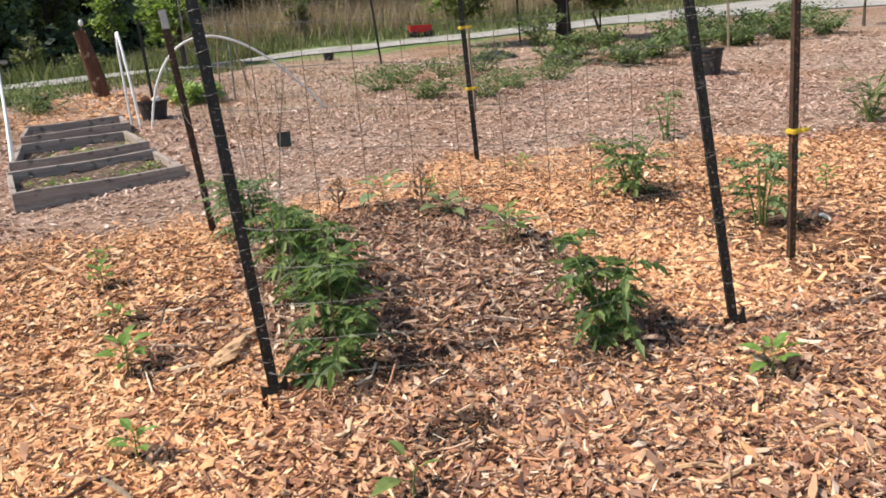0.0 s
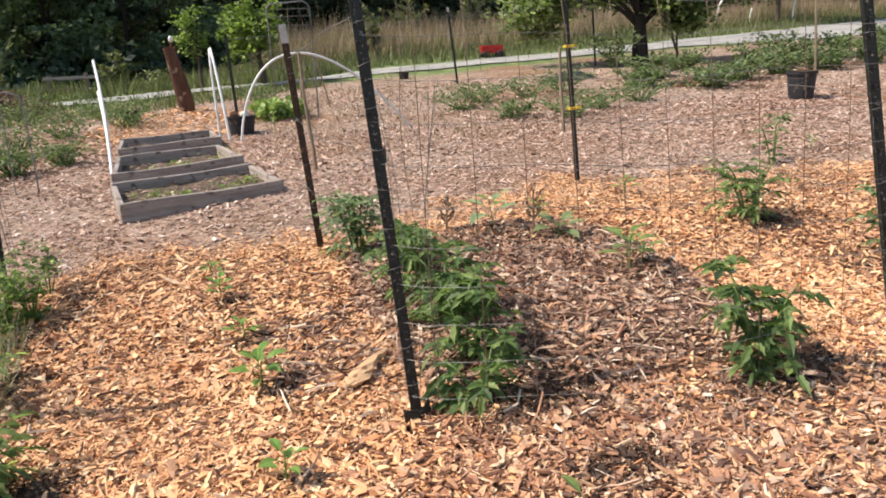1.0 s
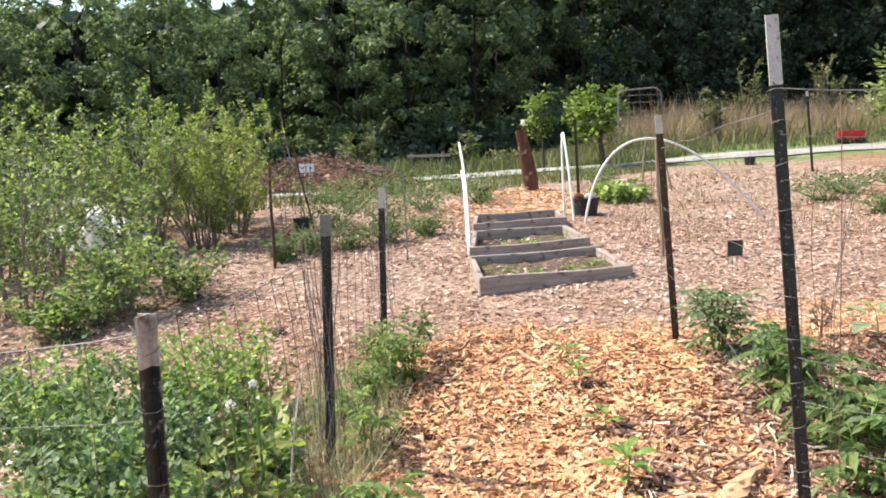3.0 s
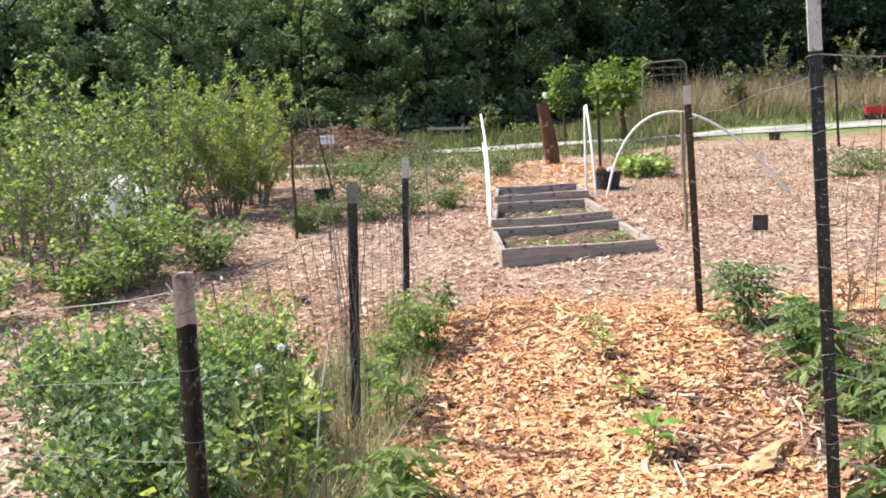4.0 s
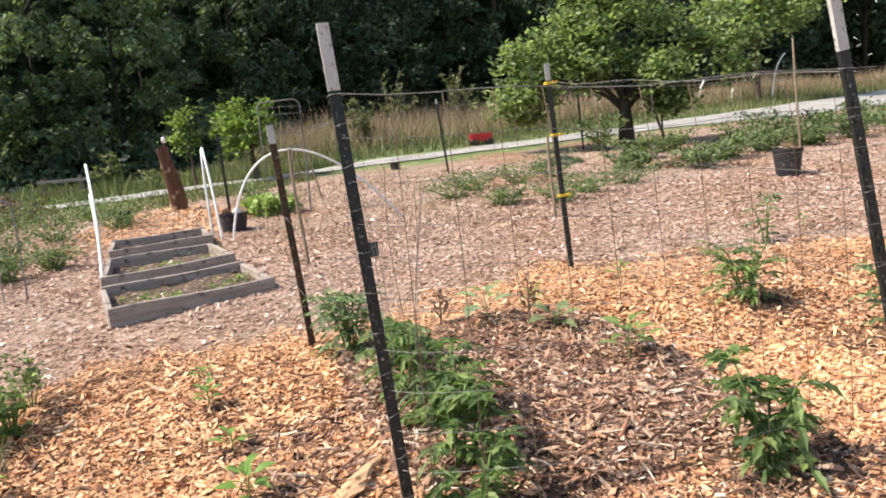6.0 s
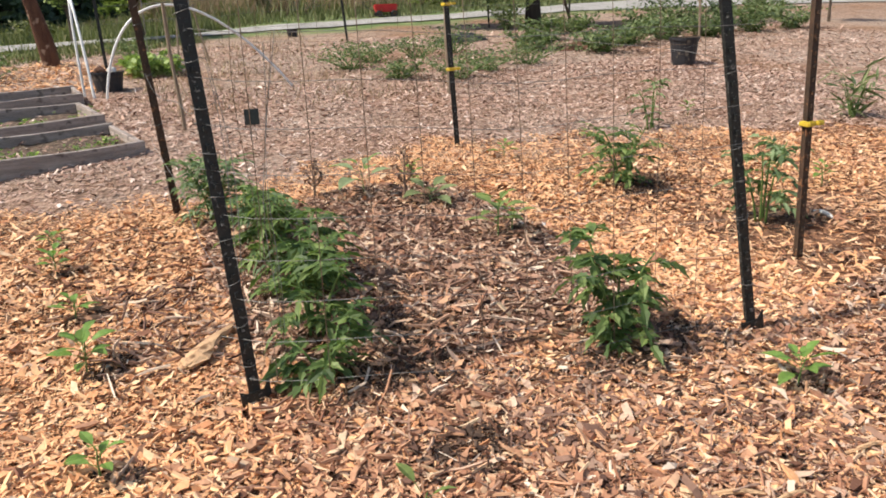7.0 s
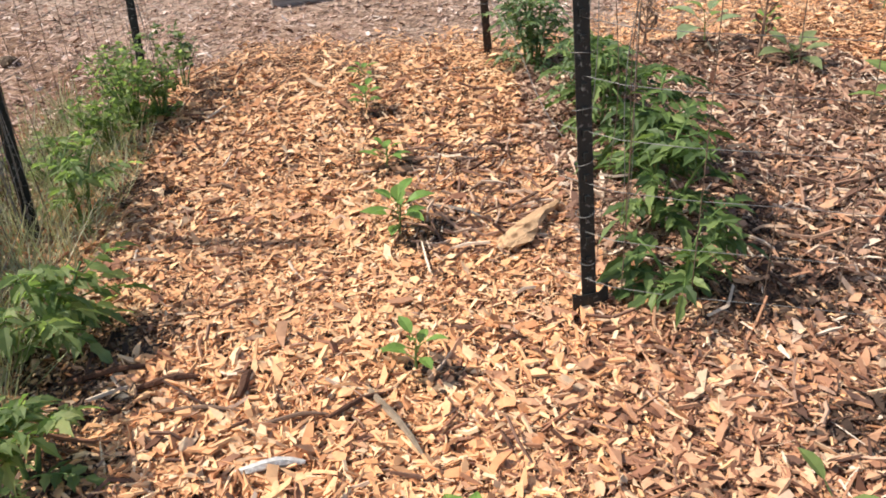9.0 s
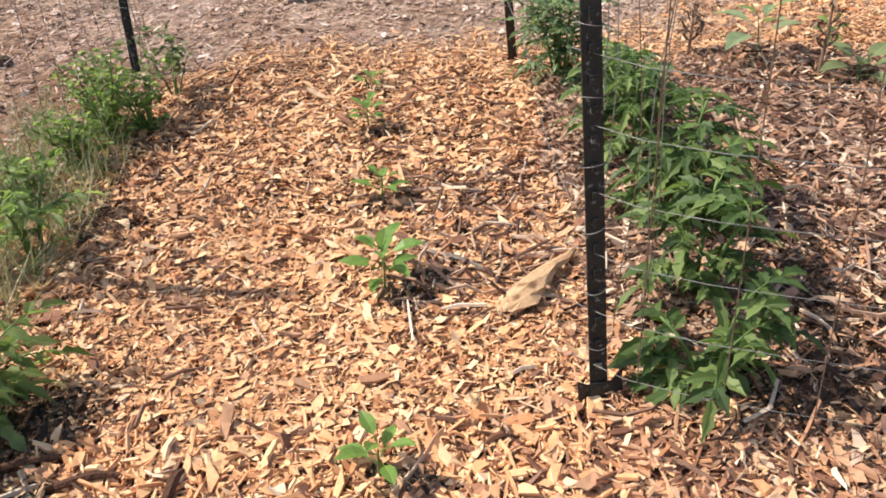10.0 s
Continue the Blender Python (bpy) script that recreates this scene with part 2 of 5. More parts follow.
def leaves(pos, way, length, width, droop=0.15, fold=0.25, roll=0.5):
    """Folded leaf blades, two faces each, from the stalk's end along way."""
    pos, way = np.asarray(pos, float), unit(np.asarray(way, float))
    n = len(pos)
    length = np.broadcast_to(length, n)[:, None]
    width = np.broadcast_to(width, n)[:, None]
    side = unit(np.cross(way, (0, 0, 1.0)) + 1e-4)
    side = unit(side + roll * rng.normal(size=(n, 3)) * 0.6)
    side = unit(side - (side * way).sum(-1, keepdims=True) * way)
    up = np.cross(side, way)
    down = np.array([0, 0, -1.0]) * droop * length
    v = np.stack([pos, pos + way * length + down, pos + way * length * 0.42 + side * width / 2 + down * 0.2,
                  pos + way * length * 0.42 - side * width / 2 + down * 0.2, pos + way * length * 0.5 - up * width * fold + down * 0.2], 1)
    base = np.arange(n)[:, None] * 5
    f = np.concatenate([base + [0, 4, 1, 2], base + [0, 3, 1, 4]])
    return v.reshape(-1, 3), f


OVAL = ((0.16, 0.30), (0.40, 0.50), (0.66, 0.42), (0.87, 0.17))
LOBED = ((0.20, 0.42), (0.38, 0.30), (0.56, 0.46), (0.78, 0.16))


def blades(pos, way, length, width, droop=0.3, fold=0.2, roll=0.4, outline=OVAL):
    """Leaves with a shaped outline, folded along the rib and curling down to the tip: six faces each."""
    pos, way = np.asarray(pos, float), unit(np.asarray(way, float))
    n = len(pos)
    length = np.broadcast_to(length, n)[:, None]
    width = np.broadcast_to(width, n)[:, None]
    side = unit(np.cross(way, (0, 0, 1.0)) + 1e-4)
    side = unit(side + roll * rng.normal(size=(n, 3)) * 0.5)
    side = unit(side - (side * way).sum(-1, keepdims=True) * way)
    up = np.cross(side, way)
    bend = rng.uniform(0.6, 1.4, (n, 1)) * droop

    def at(s, w):
        return pos + way * length * s + side * width * w + up * width * abs(w) * fold * 2 - np.array((0, 0, 1.0)) * bend * length * s * s
    pts = [at(s, 0) for s in (0, 0.36, 0.68, 1.0)]
    for sg in (1, -1):
        pts += [at(s, sg * w) for s, w in outline]
    v = np.stack(pts, 1)
    base = np.arange(n)[:, None] * 12
    f = np.concatenate([base + q for q in ([0, 4, 5, 1], [1, 5, 6, 2], [2, 6, 7, 3], [0, 1, 9, 8], [1, 2, 10, 9], [2, 3, 11, 10])])
    return v.reshape(-1, 3), f


def tube(points, radii, sides=6):
    """A closed-ended tube along a line of points."""
    p = np.asarray(points, float)
    r = np.broadcast_to(np.asarray(radii, float), len(p))
    t = unit(np.gradient(p, axis=0))
    ref = np.array([0, 0, 1.0]) if abs(t[:, 2]).mean() < 0.8 else np.array([1.0, 0, 0])
    a = unit(np.cross(t, ref))
    b = np.cross(t, a)
    ang = np.linspace(0, 2 * np.pi, sides, endpoint=False)
    ring = p[:, None] + r[:, None, None] * (np.cos(ang)[None, :, None] * a[:, None] + np.sin(ang)[None, :, None] * b[:, None])
    v = np.concatenate([ring.reshape(-1, 3), p[:1], p[-1:]])
    k, s = len(p), np.arange(sides)
    f = [np.stack([i * sides + s, i * sides + (s + 1) % sides, (i + 1) * sides + (s + 1) % sides, (i + 1) * sides + s], 1) for i in range(k - 1)]
    c0, c1 = k * sides, k * sides + 1
    h = np.arange(0, sides, 2)
    f.append(np.stack([np.full(len(h), c0), (h + 2) % sides, (h + 1) % sides, h], 1))
    e = (k - 1) * sides
    f.append(np.stack([np.full(len(h), c1), e + h, e + (h + 1) % sides, e + (h + 2) % sides], 1))
    return v, np.concatenate(f)


def bezier(a, b, c, n=8):
    t = np.linspace(0, 1, n)[:, None]
    a, b, c = (np.asarray(q, float) for q in (a, b, c))
    return (1 - t) ** 2 * a + 2 * t * (1 - t) * b + t ** 2 * c


def box(x0, x1, y0, y1, z0, z1, bevel=0.0):
    bm = bmesh.new()
    bmesh.ops.create_cube(bm, size=1)
    bmesh.ops.transform(bm, matrix=Matrix.LocRotScale(((x0 + x1) / 2, (y0 + y1) / 2, (z0 + z1) / 2), None, (x1 - x0, y1 - y0, z1 - z0)), verts=bm.verts)
    if bevel:
        bmesh.ops.bevel(bm, geom=bm.edges[:], offset=bevel, segments=2, affect='EDGES')
    return bm


def link(name, me, parent=None, label=""):
    ob = new(name, me)
    if parent is not None:
        ob.parent = parent
    return tagged(ob, label)


def part(name, bm, mat, parent=None, label=""):
    me = bpy.data.meshes.new(name)
    bm.to_mesh(me)
    bm.free()
    me.materials.append(mat)
    return link(name, me, parent, label)


def thing(name, x, y, label, category, group="", z=None, rz=0.0, rx=0.0, ry=0.0, kind=""):
    ob = new(name)
    ob.empty_display_size = 0.1
    ob.matrix_basis = pose(x, y, gz(x, y) if z is None else z, rx, ry, rz)
    return tagged(ob, label, category, group, kind)


# ---- ground, road ----
def spread(lo, hi, n, core, power=3.0):
    """Lines that lie close together round core and far apart towards lo and hi."""
    u = np.linspace(-1, 1, n)
    s = np.sign(u) * np.abs(u) ** power
    return np.where(s < 0, core + s * (core - lo), core + s * (hi - core))


def fresh_edge(x):
    """How far from the origin the fresh chips reach."""
    return np.interp(x, [-1.4, -1.0, -0.3, 0.4, 1.5, 2.5, 3.8, 5.5, 7.0], [3.4, 4.75, 5.15, 4.95, 5.35, 5.65, 5.35, 4.6, 4.0])


def build_ground():
    xs, ys = spread(-420, 420, 181, 0.5), spread(-120, 900, 181, 4.0)
    gx, gy = np.meshgrid(xs, ys)
    v = np.stack([gx, gy, ground_z(gx, gy)], -1).reshape(-1, 3)
    n = len(xs)
    i, j = np.meshgrid(np.arange(n - 1), np.arange(len(ys) - 1))
    a = (j * n + i).ravel()
    me = np_mesh("ground", v, np.stack([a, a + 1, a + n + 1, a + n], 1), ground_material())
    me.polygons.foreach_set("use_smooth", np.ones(len(me.polygons), dtype=bool))
    tagged(new("ground", me), "gently sloping garden ground strewn with old wood chips", "ground", "", "structure")


def ground_material():
    m, nt, b = material("garden_ground", 0.95, 0.0, 0.2)
    tc = nt.nodes.new("ShaderNodeTexCoord")
    sp = nt.nodes.new("ShaderNodeSeparateXYZ")
    nt.links.new(tc.outputs["Object"], sp.inputs[0])
    # litter of old chips: stretched cells at two turns
    cells = []
    for turn, scale in ((0.5, 34.0), (2.0, 26.0)):
        rot = nt.nodes.new("ShaderNodeMapping")
        rot.inputs["Rotation"].default_value = (0, 0, turn)
        nt.links.new(tc.outputs["Object"], rot.inputs[0])
        mp = nt.nodes.new("ShaderNodeMapping")
        mp.inputs["Scale"].default_value = (1, 0.45, 1)
        nt.links.new(rot.outputs[0], mp.inputs[0])
        vo = node(nt, "ShaderNodeTexVoronoi", Scale=scale)
        nt.links.new(mp.outputs[0], vo.inputs["Vector"])
        cells.append(vo)
    lit = ramp(nt, cells[0].outputs["Color"], [(0.1, (0.075, 0.047, 0.034)), (0.45, (0.27, 0.19, 0.14)), (0.8, (0.43, 0.325, 0.255)), (1.0, (0.58, 0.49, 0.41))])
    lit2 = ramp(nt, cells[1].outputs["Color"], [(0.1, (0.095, 0.06, 0.042)), (0.5, (0.30, 0.21, 0.155)), (1.0, (0.49, 0.385, 0.305))])
    litter = mix(nt, 0.5, lit, lit2)
    wide = noise_at(nt, 0.7, 4.0)
    litter = mix(nt, ramp(nt, wide, [(0.42, (0, 0, 0)), (0.66, (1, 1, 1))]), litter, mix(nt, 1.0, litter, (0.78, 0.62, 0.5), 'MULTIPLY'))
    # litter under the fresh chips darkened to paint the deep shade in their gaps
    under = None
    for axis, lo, hi in (("X", -1.95, -1.6), ("X", 6.3, 6.0), ("Y", 0.3, 1.1), ("Y", 5.05, 4.75)):
        mr = nt.nodes.new("ShaderNodeMapRange")
        nt.links.new(sp.outputs[axis], mr.inputs[0])
        mr.inputs[1].default_value, mr.inputs[2].default_value = lo, hi
        if under is None:
            under = mr.outputs[0]
        else:
            mu = nt.nodes.new("ShaderNodeMath")
            mu.operation = 'MULTIPLY'
            nt.links.new(under, mu.inputs[0])
            nt.links.new(mr.outputs[0], mu.inputs[1])
            under = mu.outputs[0]
    litter = mix(nt, under, litter, mix(nt, 1.0, litter, (0.62, 0.46, 0.36), 'MULTIPLY'))
    # rough grass beyond the garden, turf and dry field further off
    grass = ramp(nt, noise_at(nt, 3.0, 6.0, None, 5.0), [(0.3, (0.07, 0.11, 0.035)), (0.55, (0.15, 0.19, 0.07)), (0.75, (0.30, 0.27, 0.14))])
    dry = ramp(nt, noise_at(nt, 1.4, 6.0, None, 9.0), [(0.3, (0.24, 0.19, 0.09)), (0.6, (0.36, 0.26, 0.14)), (0.8, (0.17, 0.2, 0.07))])
    wob = noise_at(nt, 0.8, 4.0, None, 2.0)

    def beyond(base, tilt, soft):
        a = node(nt, "ShaderNodeMath")
        a.operation = 'MULTIPLY_ADD'
        nt.links.new(sp.outputs["X"], a.inputs[0])
        a.inputs[1].default_value = tilt
        nt.links.new(sp.outputs["Y"], a.inputs[2])
        w = node(nt, "ShaderNodeMath")
        w.operation = 'MULTIPLY_ADD'
        nt.links.new(wob, w.inputs[0])
        w.inputs[1].default_value = 3.0
        nt.links.new(a.outputs[0], w.inputs[2])
        mr = nt.nodes.new("ShaderNodeMapRange")
        nt.links.new(w.outputs[0], mr.inputs[0])
        mr.inputs[1].default_value, mr.inputs[2].default_value = base + 1.5, base + 1.5 + soft
        return mr.outputs[0]

    col = mix(nt, beyond(13.6, -0.26, 0.8), litter, grass)
    col = mix(nt, beyond(19.0, -0.22, 2.5), col, dry)
    nt.links.new(col, b.inputs["Base Color"])
    bump(nt, b, cells[0].outputs["Distance"], 0.7, 0.02)
    return m


build_ground()


def build_road():
    low = [(-60, 0.5), (-30, 7.6), (-10, 12.1), (-1.9, 14.0), (3.1, 15.75), (8.0, 16.7), (12, 17.4), (17, 17.0), (30, 13.5), (70, 2)]
    high = [(-60, 1.6), (-30, 8.6), (-10, 12.9), (-1.9, 14.75), (3.1, 16.95), (8.0, 18.0), (12, 19.4), (17, 21.0), (30, 25.8), (70, 38)]
    xs = np.concatenate([np.linspace(-60, -10, 12), np.linspace(-9, 30, 60), np.linspace(32, 70, 10)])
    lo, hi = (np.interp(xs, *zip(*edge)) for edge in (low, high))
    lo, hi = lo + 0.10 * np.sin(xs * 2.3) + 0.05 * np.sin(xs * 6.1), hi + 0.10 * np.sin(xs * 1.9 + 1)
    k = 6
    ys = lo[:, None] + (hi - lo)[:, None] * np.linspace(0, 1, k)
    gx = np.repeat(xs[:, None], k, 1)
    crown = 0.03 * np.array([0.2, 0.8, 1, 1, 0.8, 0.2])
    v = np.stack([gx, ys, ground_z(gx, ys) + 0.02 + crown], -1).reshape(-1, 3)
    i, j = np.meshgrid(np.arange(k - 1), np.arange(len(xs) - 1))
    a = (j * k + i).ravel()
    tagged(new("road", np_mesh("road", v, np.stack([a, a + k, a + k + 1, a + 1], 1), M_GRAVEL)), "pale gravel lane along the garden's edge", "road", "", "structure")


build_road()


# ---- wood chips ----
def chips(n, x0, x1, y0, y1, size, keep, lift=0.012, deep=False, fibre=0.3):
    """Bent flakes and splinters strewn over a stretch of ground; deep ones show their edges, None gives plain flakes for far ground; fibre is the share of thin splinters."""
    x, y = rng.uniform(x0, x1, n), rng.uniform(y0, y1, n)
    ok = keep(x, y)
    x, y = x[ok], y[ok]
    n = len(x)
    ln = size * np.minimum(rng.lognormal(-0.08, 0.55, n), 2.6)
    kind = rng.uniform(0, 1, n)
    thin = kind < fibre
    wd = ln * np.where(thin, rng.uniform(0.06, 0.15, n), np.where(kind > 0.72, rng.uniform(0.36, 0.7, n), rng.uniform(0.16, 0.34, n)))
    ln = np.where(thin, ln * 1.35, ln)
    wd = np.clip(wd, 0.0022, np.where(thin, 0.006, 0.024))
    th = np.clip(ln * rng.uniform(0.07, 0.18, n), 0.0015, 0.008)
    yaw = rng.uniform(0, 2 * np.pi, n)
    pitch, roll = rng.normal(0, 0.25, n), rng.normal(0, 0.42, n)
    u = np.stack([np.cos(yaw) * np.cos(pitch), np.sin(yaw) * np.cos(pitch), np.sin(pitch)], -1)
    s = unit(np.stack([-np.sin(yaw), np.cos(yaw), np.tan(roll)], -1))
    w = np.cross(u, s)
    c = np.stack([x, y, ground_z(x, y) + rng.uniform(0.0, lift, n) + 0.3 * ln * np.abs(np.sin(pitch))], -1)
    taper = np.where(rng.uniform(0, 1, (n, 2)) < 0.25, rng.uniform(0.12, 0.5, (n, 2)), rng.uniform(0.55, 1.0, (n, 2)))
    bow, swing, skew = rng.normal(0, 0.06, n) * ln, rng.normal(0, 0.18, n) * wd, rng.uniform(-0.5, 0.5, (n, 2))
    corners = []
    middle = () if deep is None else ((0, np.ones(n), None),)
    for up in ((1, 0) if deep else (1,)):
        for end, tp, k in ((-1, taper[:, 0], 0), *middle, (1, taper[:, 1], 1)):
            for sd in (-1, 1):
                slip = 0 if k is None else sd * skew[:, k] * wd
                mid = bow + 0.0 if k is None else -bow
                corners.append(c + u * (end * ln / 2 + slip)[:, None] + s * (sd * wd / 2 * tp + (swing if k is None else 0))[:, None] + w * ((up - 0.5) * th + mid)[:, None])
    v = np.stack(corners, 1).reshape(-1, 3)
    if deep is None:
        return v, np.arange(n)[:, None] * 4 + [0, 2, 3, 1]
    b = np.arange(n)[:, None] * (12 if deep else 6)
    quads = [[0, 2, 3, 1], [2, 4, 5, 3]]
    if deep:
        quads += [[0, 6, 8, 2], [2, 8, 10, 4], [1, 3, 9, 7], [3, 5, 11, 9]]
    f = np.concatenate([b + q for q in quads])
    return v, f


def in_bed(x, y):
    e = ((x - 1.2) / 0.78) ** 4 + ((y - 3.55) / 1.05) ** 4
    return e + 0.35 * np.sin(x * 7 + y * 3) * np.sin(y * 5 - x * 2) < 1


def is_fresh(x, y):
    d = fresh_edge(x) - y + 0.12 * np.sin(x * 6.0) + 0.08 * np.sin(x * 17 + y * 3) + rng.normal(0, 0.07, len(x))
    left = x + 1.9 + 0.22 * np.sin(y * 2.3) + 0.12 * np.sin(y * 7.1) + rng.normal(0, 0.12, len(x))
    right = 6.3 + 0.35 * np.sin(y * 1.9) + rng.normal(0, 0.2, len(x)) - x
    back = y + 1.9 + 0.35 * np.sin(x * 1.7) + 0.15 * np.sin(x * 5.3) + rng.normal(0, 0.15, len(x))
    return (d > 0) & (left > 0) & (right > 0) & (back > 0)


def mellow(x, y):
    """The share of brown chips among the fresh ones: most in front, least at the back and along the seedling row."""
    front = np.clip((np.where(x > -0.1, 2.72, 2.5) - y) / 0.8, 0, 1) * np.clip((x + 0.9) / 1.4, 0.25, 1) * 0.85
    # slightly browner at left, to colour in plant shade and dark humus
    left = np.clip((-0.7 - x) / 0.3, 0, 1) * 0.15
    row = np.clip((x - 0.1) / 0.4, 0, 1) * np.clip((4.4 - y) / 0.8, 0, 1) * np.clip((2.2 - x) / 0.4, 0, 1) * 0.8
    left = np.maximum(left, np.clip((x - 2.2) / 0.7, 0, 1) * 0.4)
    return np.clip(np.maximum(np.maximum(front, row), left) + 0.25 * np.sin(3.1 * x + 1.3 * y) * np.sin(2.3 * y), 0.05, 0.9)


# damp dark compost and plant shade, both laid as dark chips: x, y, reach
COMPOST_SHADE = ((-1.02, 2.56, 0.20), (-0.93, 2.16, 0.22), (-0.86, 2.38, 0.12), (-0.80, 2.60, 0.12), (0.80, 2.06, 0.15), (0.74, 2.56, 0.24), (0.90, 2.75, 0.16), (1.66, 2.33, 0.24), (-0.08, 2.38, 0.075), (-0.07, 2.98, 0.09), (0.02, 3.05, 0.07), (-0.12, 3.48, 0.08), (-0.17, 4.0, 0.08),
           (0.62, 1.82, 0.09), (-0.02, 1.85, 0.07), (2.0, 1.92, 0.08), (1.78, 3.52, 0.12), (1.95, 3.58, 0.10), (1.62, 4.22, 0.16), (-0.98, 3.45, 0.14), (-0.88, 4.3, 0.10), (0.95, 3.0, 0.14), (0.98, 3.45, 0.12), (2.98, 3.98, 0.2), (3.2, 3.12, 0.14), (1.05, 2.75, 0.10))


def compost_shade_at(x, y):
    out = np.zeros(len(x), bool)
    for cx, cy, r in COMPOST_SHADE:
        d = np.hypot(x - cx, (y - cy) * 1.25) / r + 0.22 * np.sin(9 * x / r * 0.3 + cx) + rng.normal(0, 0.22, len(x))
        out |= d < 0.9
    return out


def build_chips():
    tint = lambda x, y: rng.uniform(0, 1, len(x)) < mellow(x, y)
    fresh, brown, shred, compost_shade, old = Heap(), Heap(), Heap(), Heap(), Heap()
    clear = lambda x, y: is_fresh(x, y) & ~in_bed(x, y) & ~(compost_shade_at(x, y) & (rng.uniform(0, 1, len(x)) < 0.8))
    areas = ((48000, (-2.4, 7.0, -2.5, 0.7), 0.036, None), (13000, (-2.4, 2.7, 0.7, 1.4), 0.032, False), (64000, (-2.4, 2.7, 1.4, 2.55), 0.024, True), (80000, (-2.4, 2.7, 2.55, 3.4), 0.0205, False), (32000, (2.7, 7.0, 0.7, 3.4), 0.029, None), (76000, (-2.4, 7.0, 3.4, 4.4), 0.0205, False), (112000, (-2.4, 7.0, 4.4, 5.9), 0.019, None))
    for n, a, size, deep in areas:
        fresh.add(*chips(n, *a, size, lambda x, y: clear(x, y) & ~tint(x, y), 0.016, deep))
        brown.add(*chips(int(n * 0.8), *a, size * 1.08, lambda x, y: clear(x, y) & tint(x, y), 0.016, deep))
    shred.add(*chips(40000, 0.3, 2.1, 2.3, 4.7, 0.028, lambda x, y: in_bed(x, y) & ~compost_shade_at(x, y), 0.022, False, 0.55))
    brown.add(*chips(11000, 0.3, 2.1, 2.3, 4.7, 0.026, in_bed, 0.022))
    for (n, a, size) in ((46000, (-1.9, 2.7, 1.3, 2.7), 0.011), (26000, (-1.9, 2.7, 2.7, 3.5), 0.012)):
        fresh.add(*chips(n // 2, *a, size, is_fresh, 0.014, None))
        brown.add(*chips(n // 2, *a, size, is_fresh, 0.014, None))
    compost_shade.add(*chips(170000, -1.3, 3.4, 1.6, 4.5, 0.016, lambda x, y: compost_shade_at(x, y), 0.022, False, 0.4))
    shred.add(*chips(1100, -1.3, 2.7, 1.2, 4.6, 0.042, is_fresh, 0.026, True, 1.0))
    brown.add(*chips(1500, -1.2, 2.6, 1.0, 4.6, 0.046, is_fresh, 0.022, True, 0.5))
    shred.add(*chips(15000, 0.45, 3.2, 0.9, 2.4, 0.03, lambda x, y: is_fresh(x, y) & (rng.uniform(0, 1, len(x)) < np.clip((x - 0.4) / 0.8, 0, 1)), 0.02, False, 0.5))
    shred.add(*chips(420, -0.08, 0.32, 2.85, 3.65, 0.042, is_fresh, 0.03, True, 1.0))
    shred.add(*chips(1200, 0.45, 2.0, 2.5, 4.5, 0.045, in_bed, 0.035, True, 1.0))
    aged = lambda x, y: ~is_fresh(x, y)
    old.add(*chips(110000, -4.5, 7.4, 4.2, 6.8, 0.022, aged, 0.014, None))
    old.add(*chips(76000, -4.5, 7.5, 6.8, 9.0, 0.026, aged, 0.014, None))
    old.add(*chips(16000, -4.5, -1.2, 2.0, 4.3, 0.03, aged, 0.012, None))
    old.add(*chips(16000, -6.0, 9.0, -5.0, 2.2, 0.06, aged, 0.012, None))
    old.add(*chips(34000, 6.0, 14.0, 3.0, 9.0, 0.034, aged, 0.012, None))
    old.add(*chips(40000, -5.5, 13.0, 8.8, 13.5, 0.04, aged, 0.012, None))
    behind = lambda x, y: ((x + 0.35) / 0.95) ** 2 + ((y - 10.9) / 1.5) ** 2 + 0.3 * np.sin(6 * x + 3 * y) < 1
    fresh.add(*chips(7000, -1.4, 0.7, 9.3, 12.5, 0.04, behind, 0.02, None))
    tagged(new("fresh_wood_chips", fresh.mesh("fresh_wood_chips", M_CHIP_FRESH)), "fresh orange-tan wood chip mulch spread over the beds", "mulch", "", "stuff")
    tagged(new("brown_wood_chips", brown.mesh("brown_wood_chips", M_CHIP_BED)), "tan and brown wood chips mixed into the mulch", "mulch", "", "stuff")
    tagged(new("shredded_bark", shred.mesh("shredded_bark", M_CHIP_SHRED)), "dark shredded bark mulch inside the tomato bed", "mulch", "", "stuff")
    tagged(new("compost_and_shade", compost_shade.mesh("compost_and_shade", M_COMPOST_SHADE)), "damp dark compost round the plants, with their shade painted in", "compost", "", "stuff")
    tagged(new("old_wood_chips", old.mesh("old_wood_chips", M_CHIP_OLD)), "weathered pinkish grey wood chips covering the paths", "mulch", "", "stuff")


build_chips()


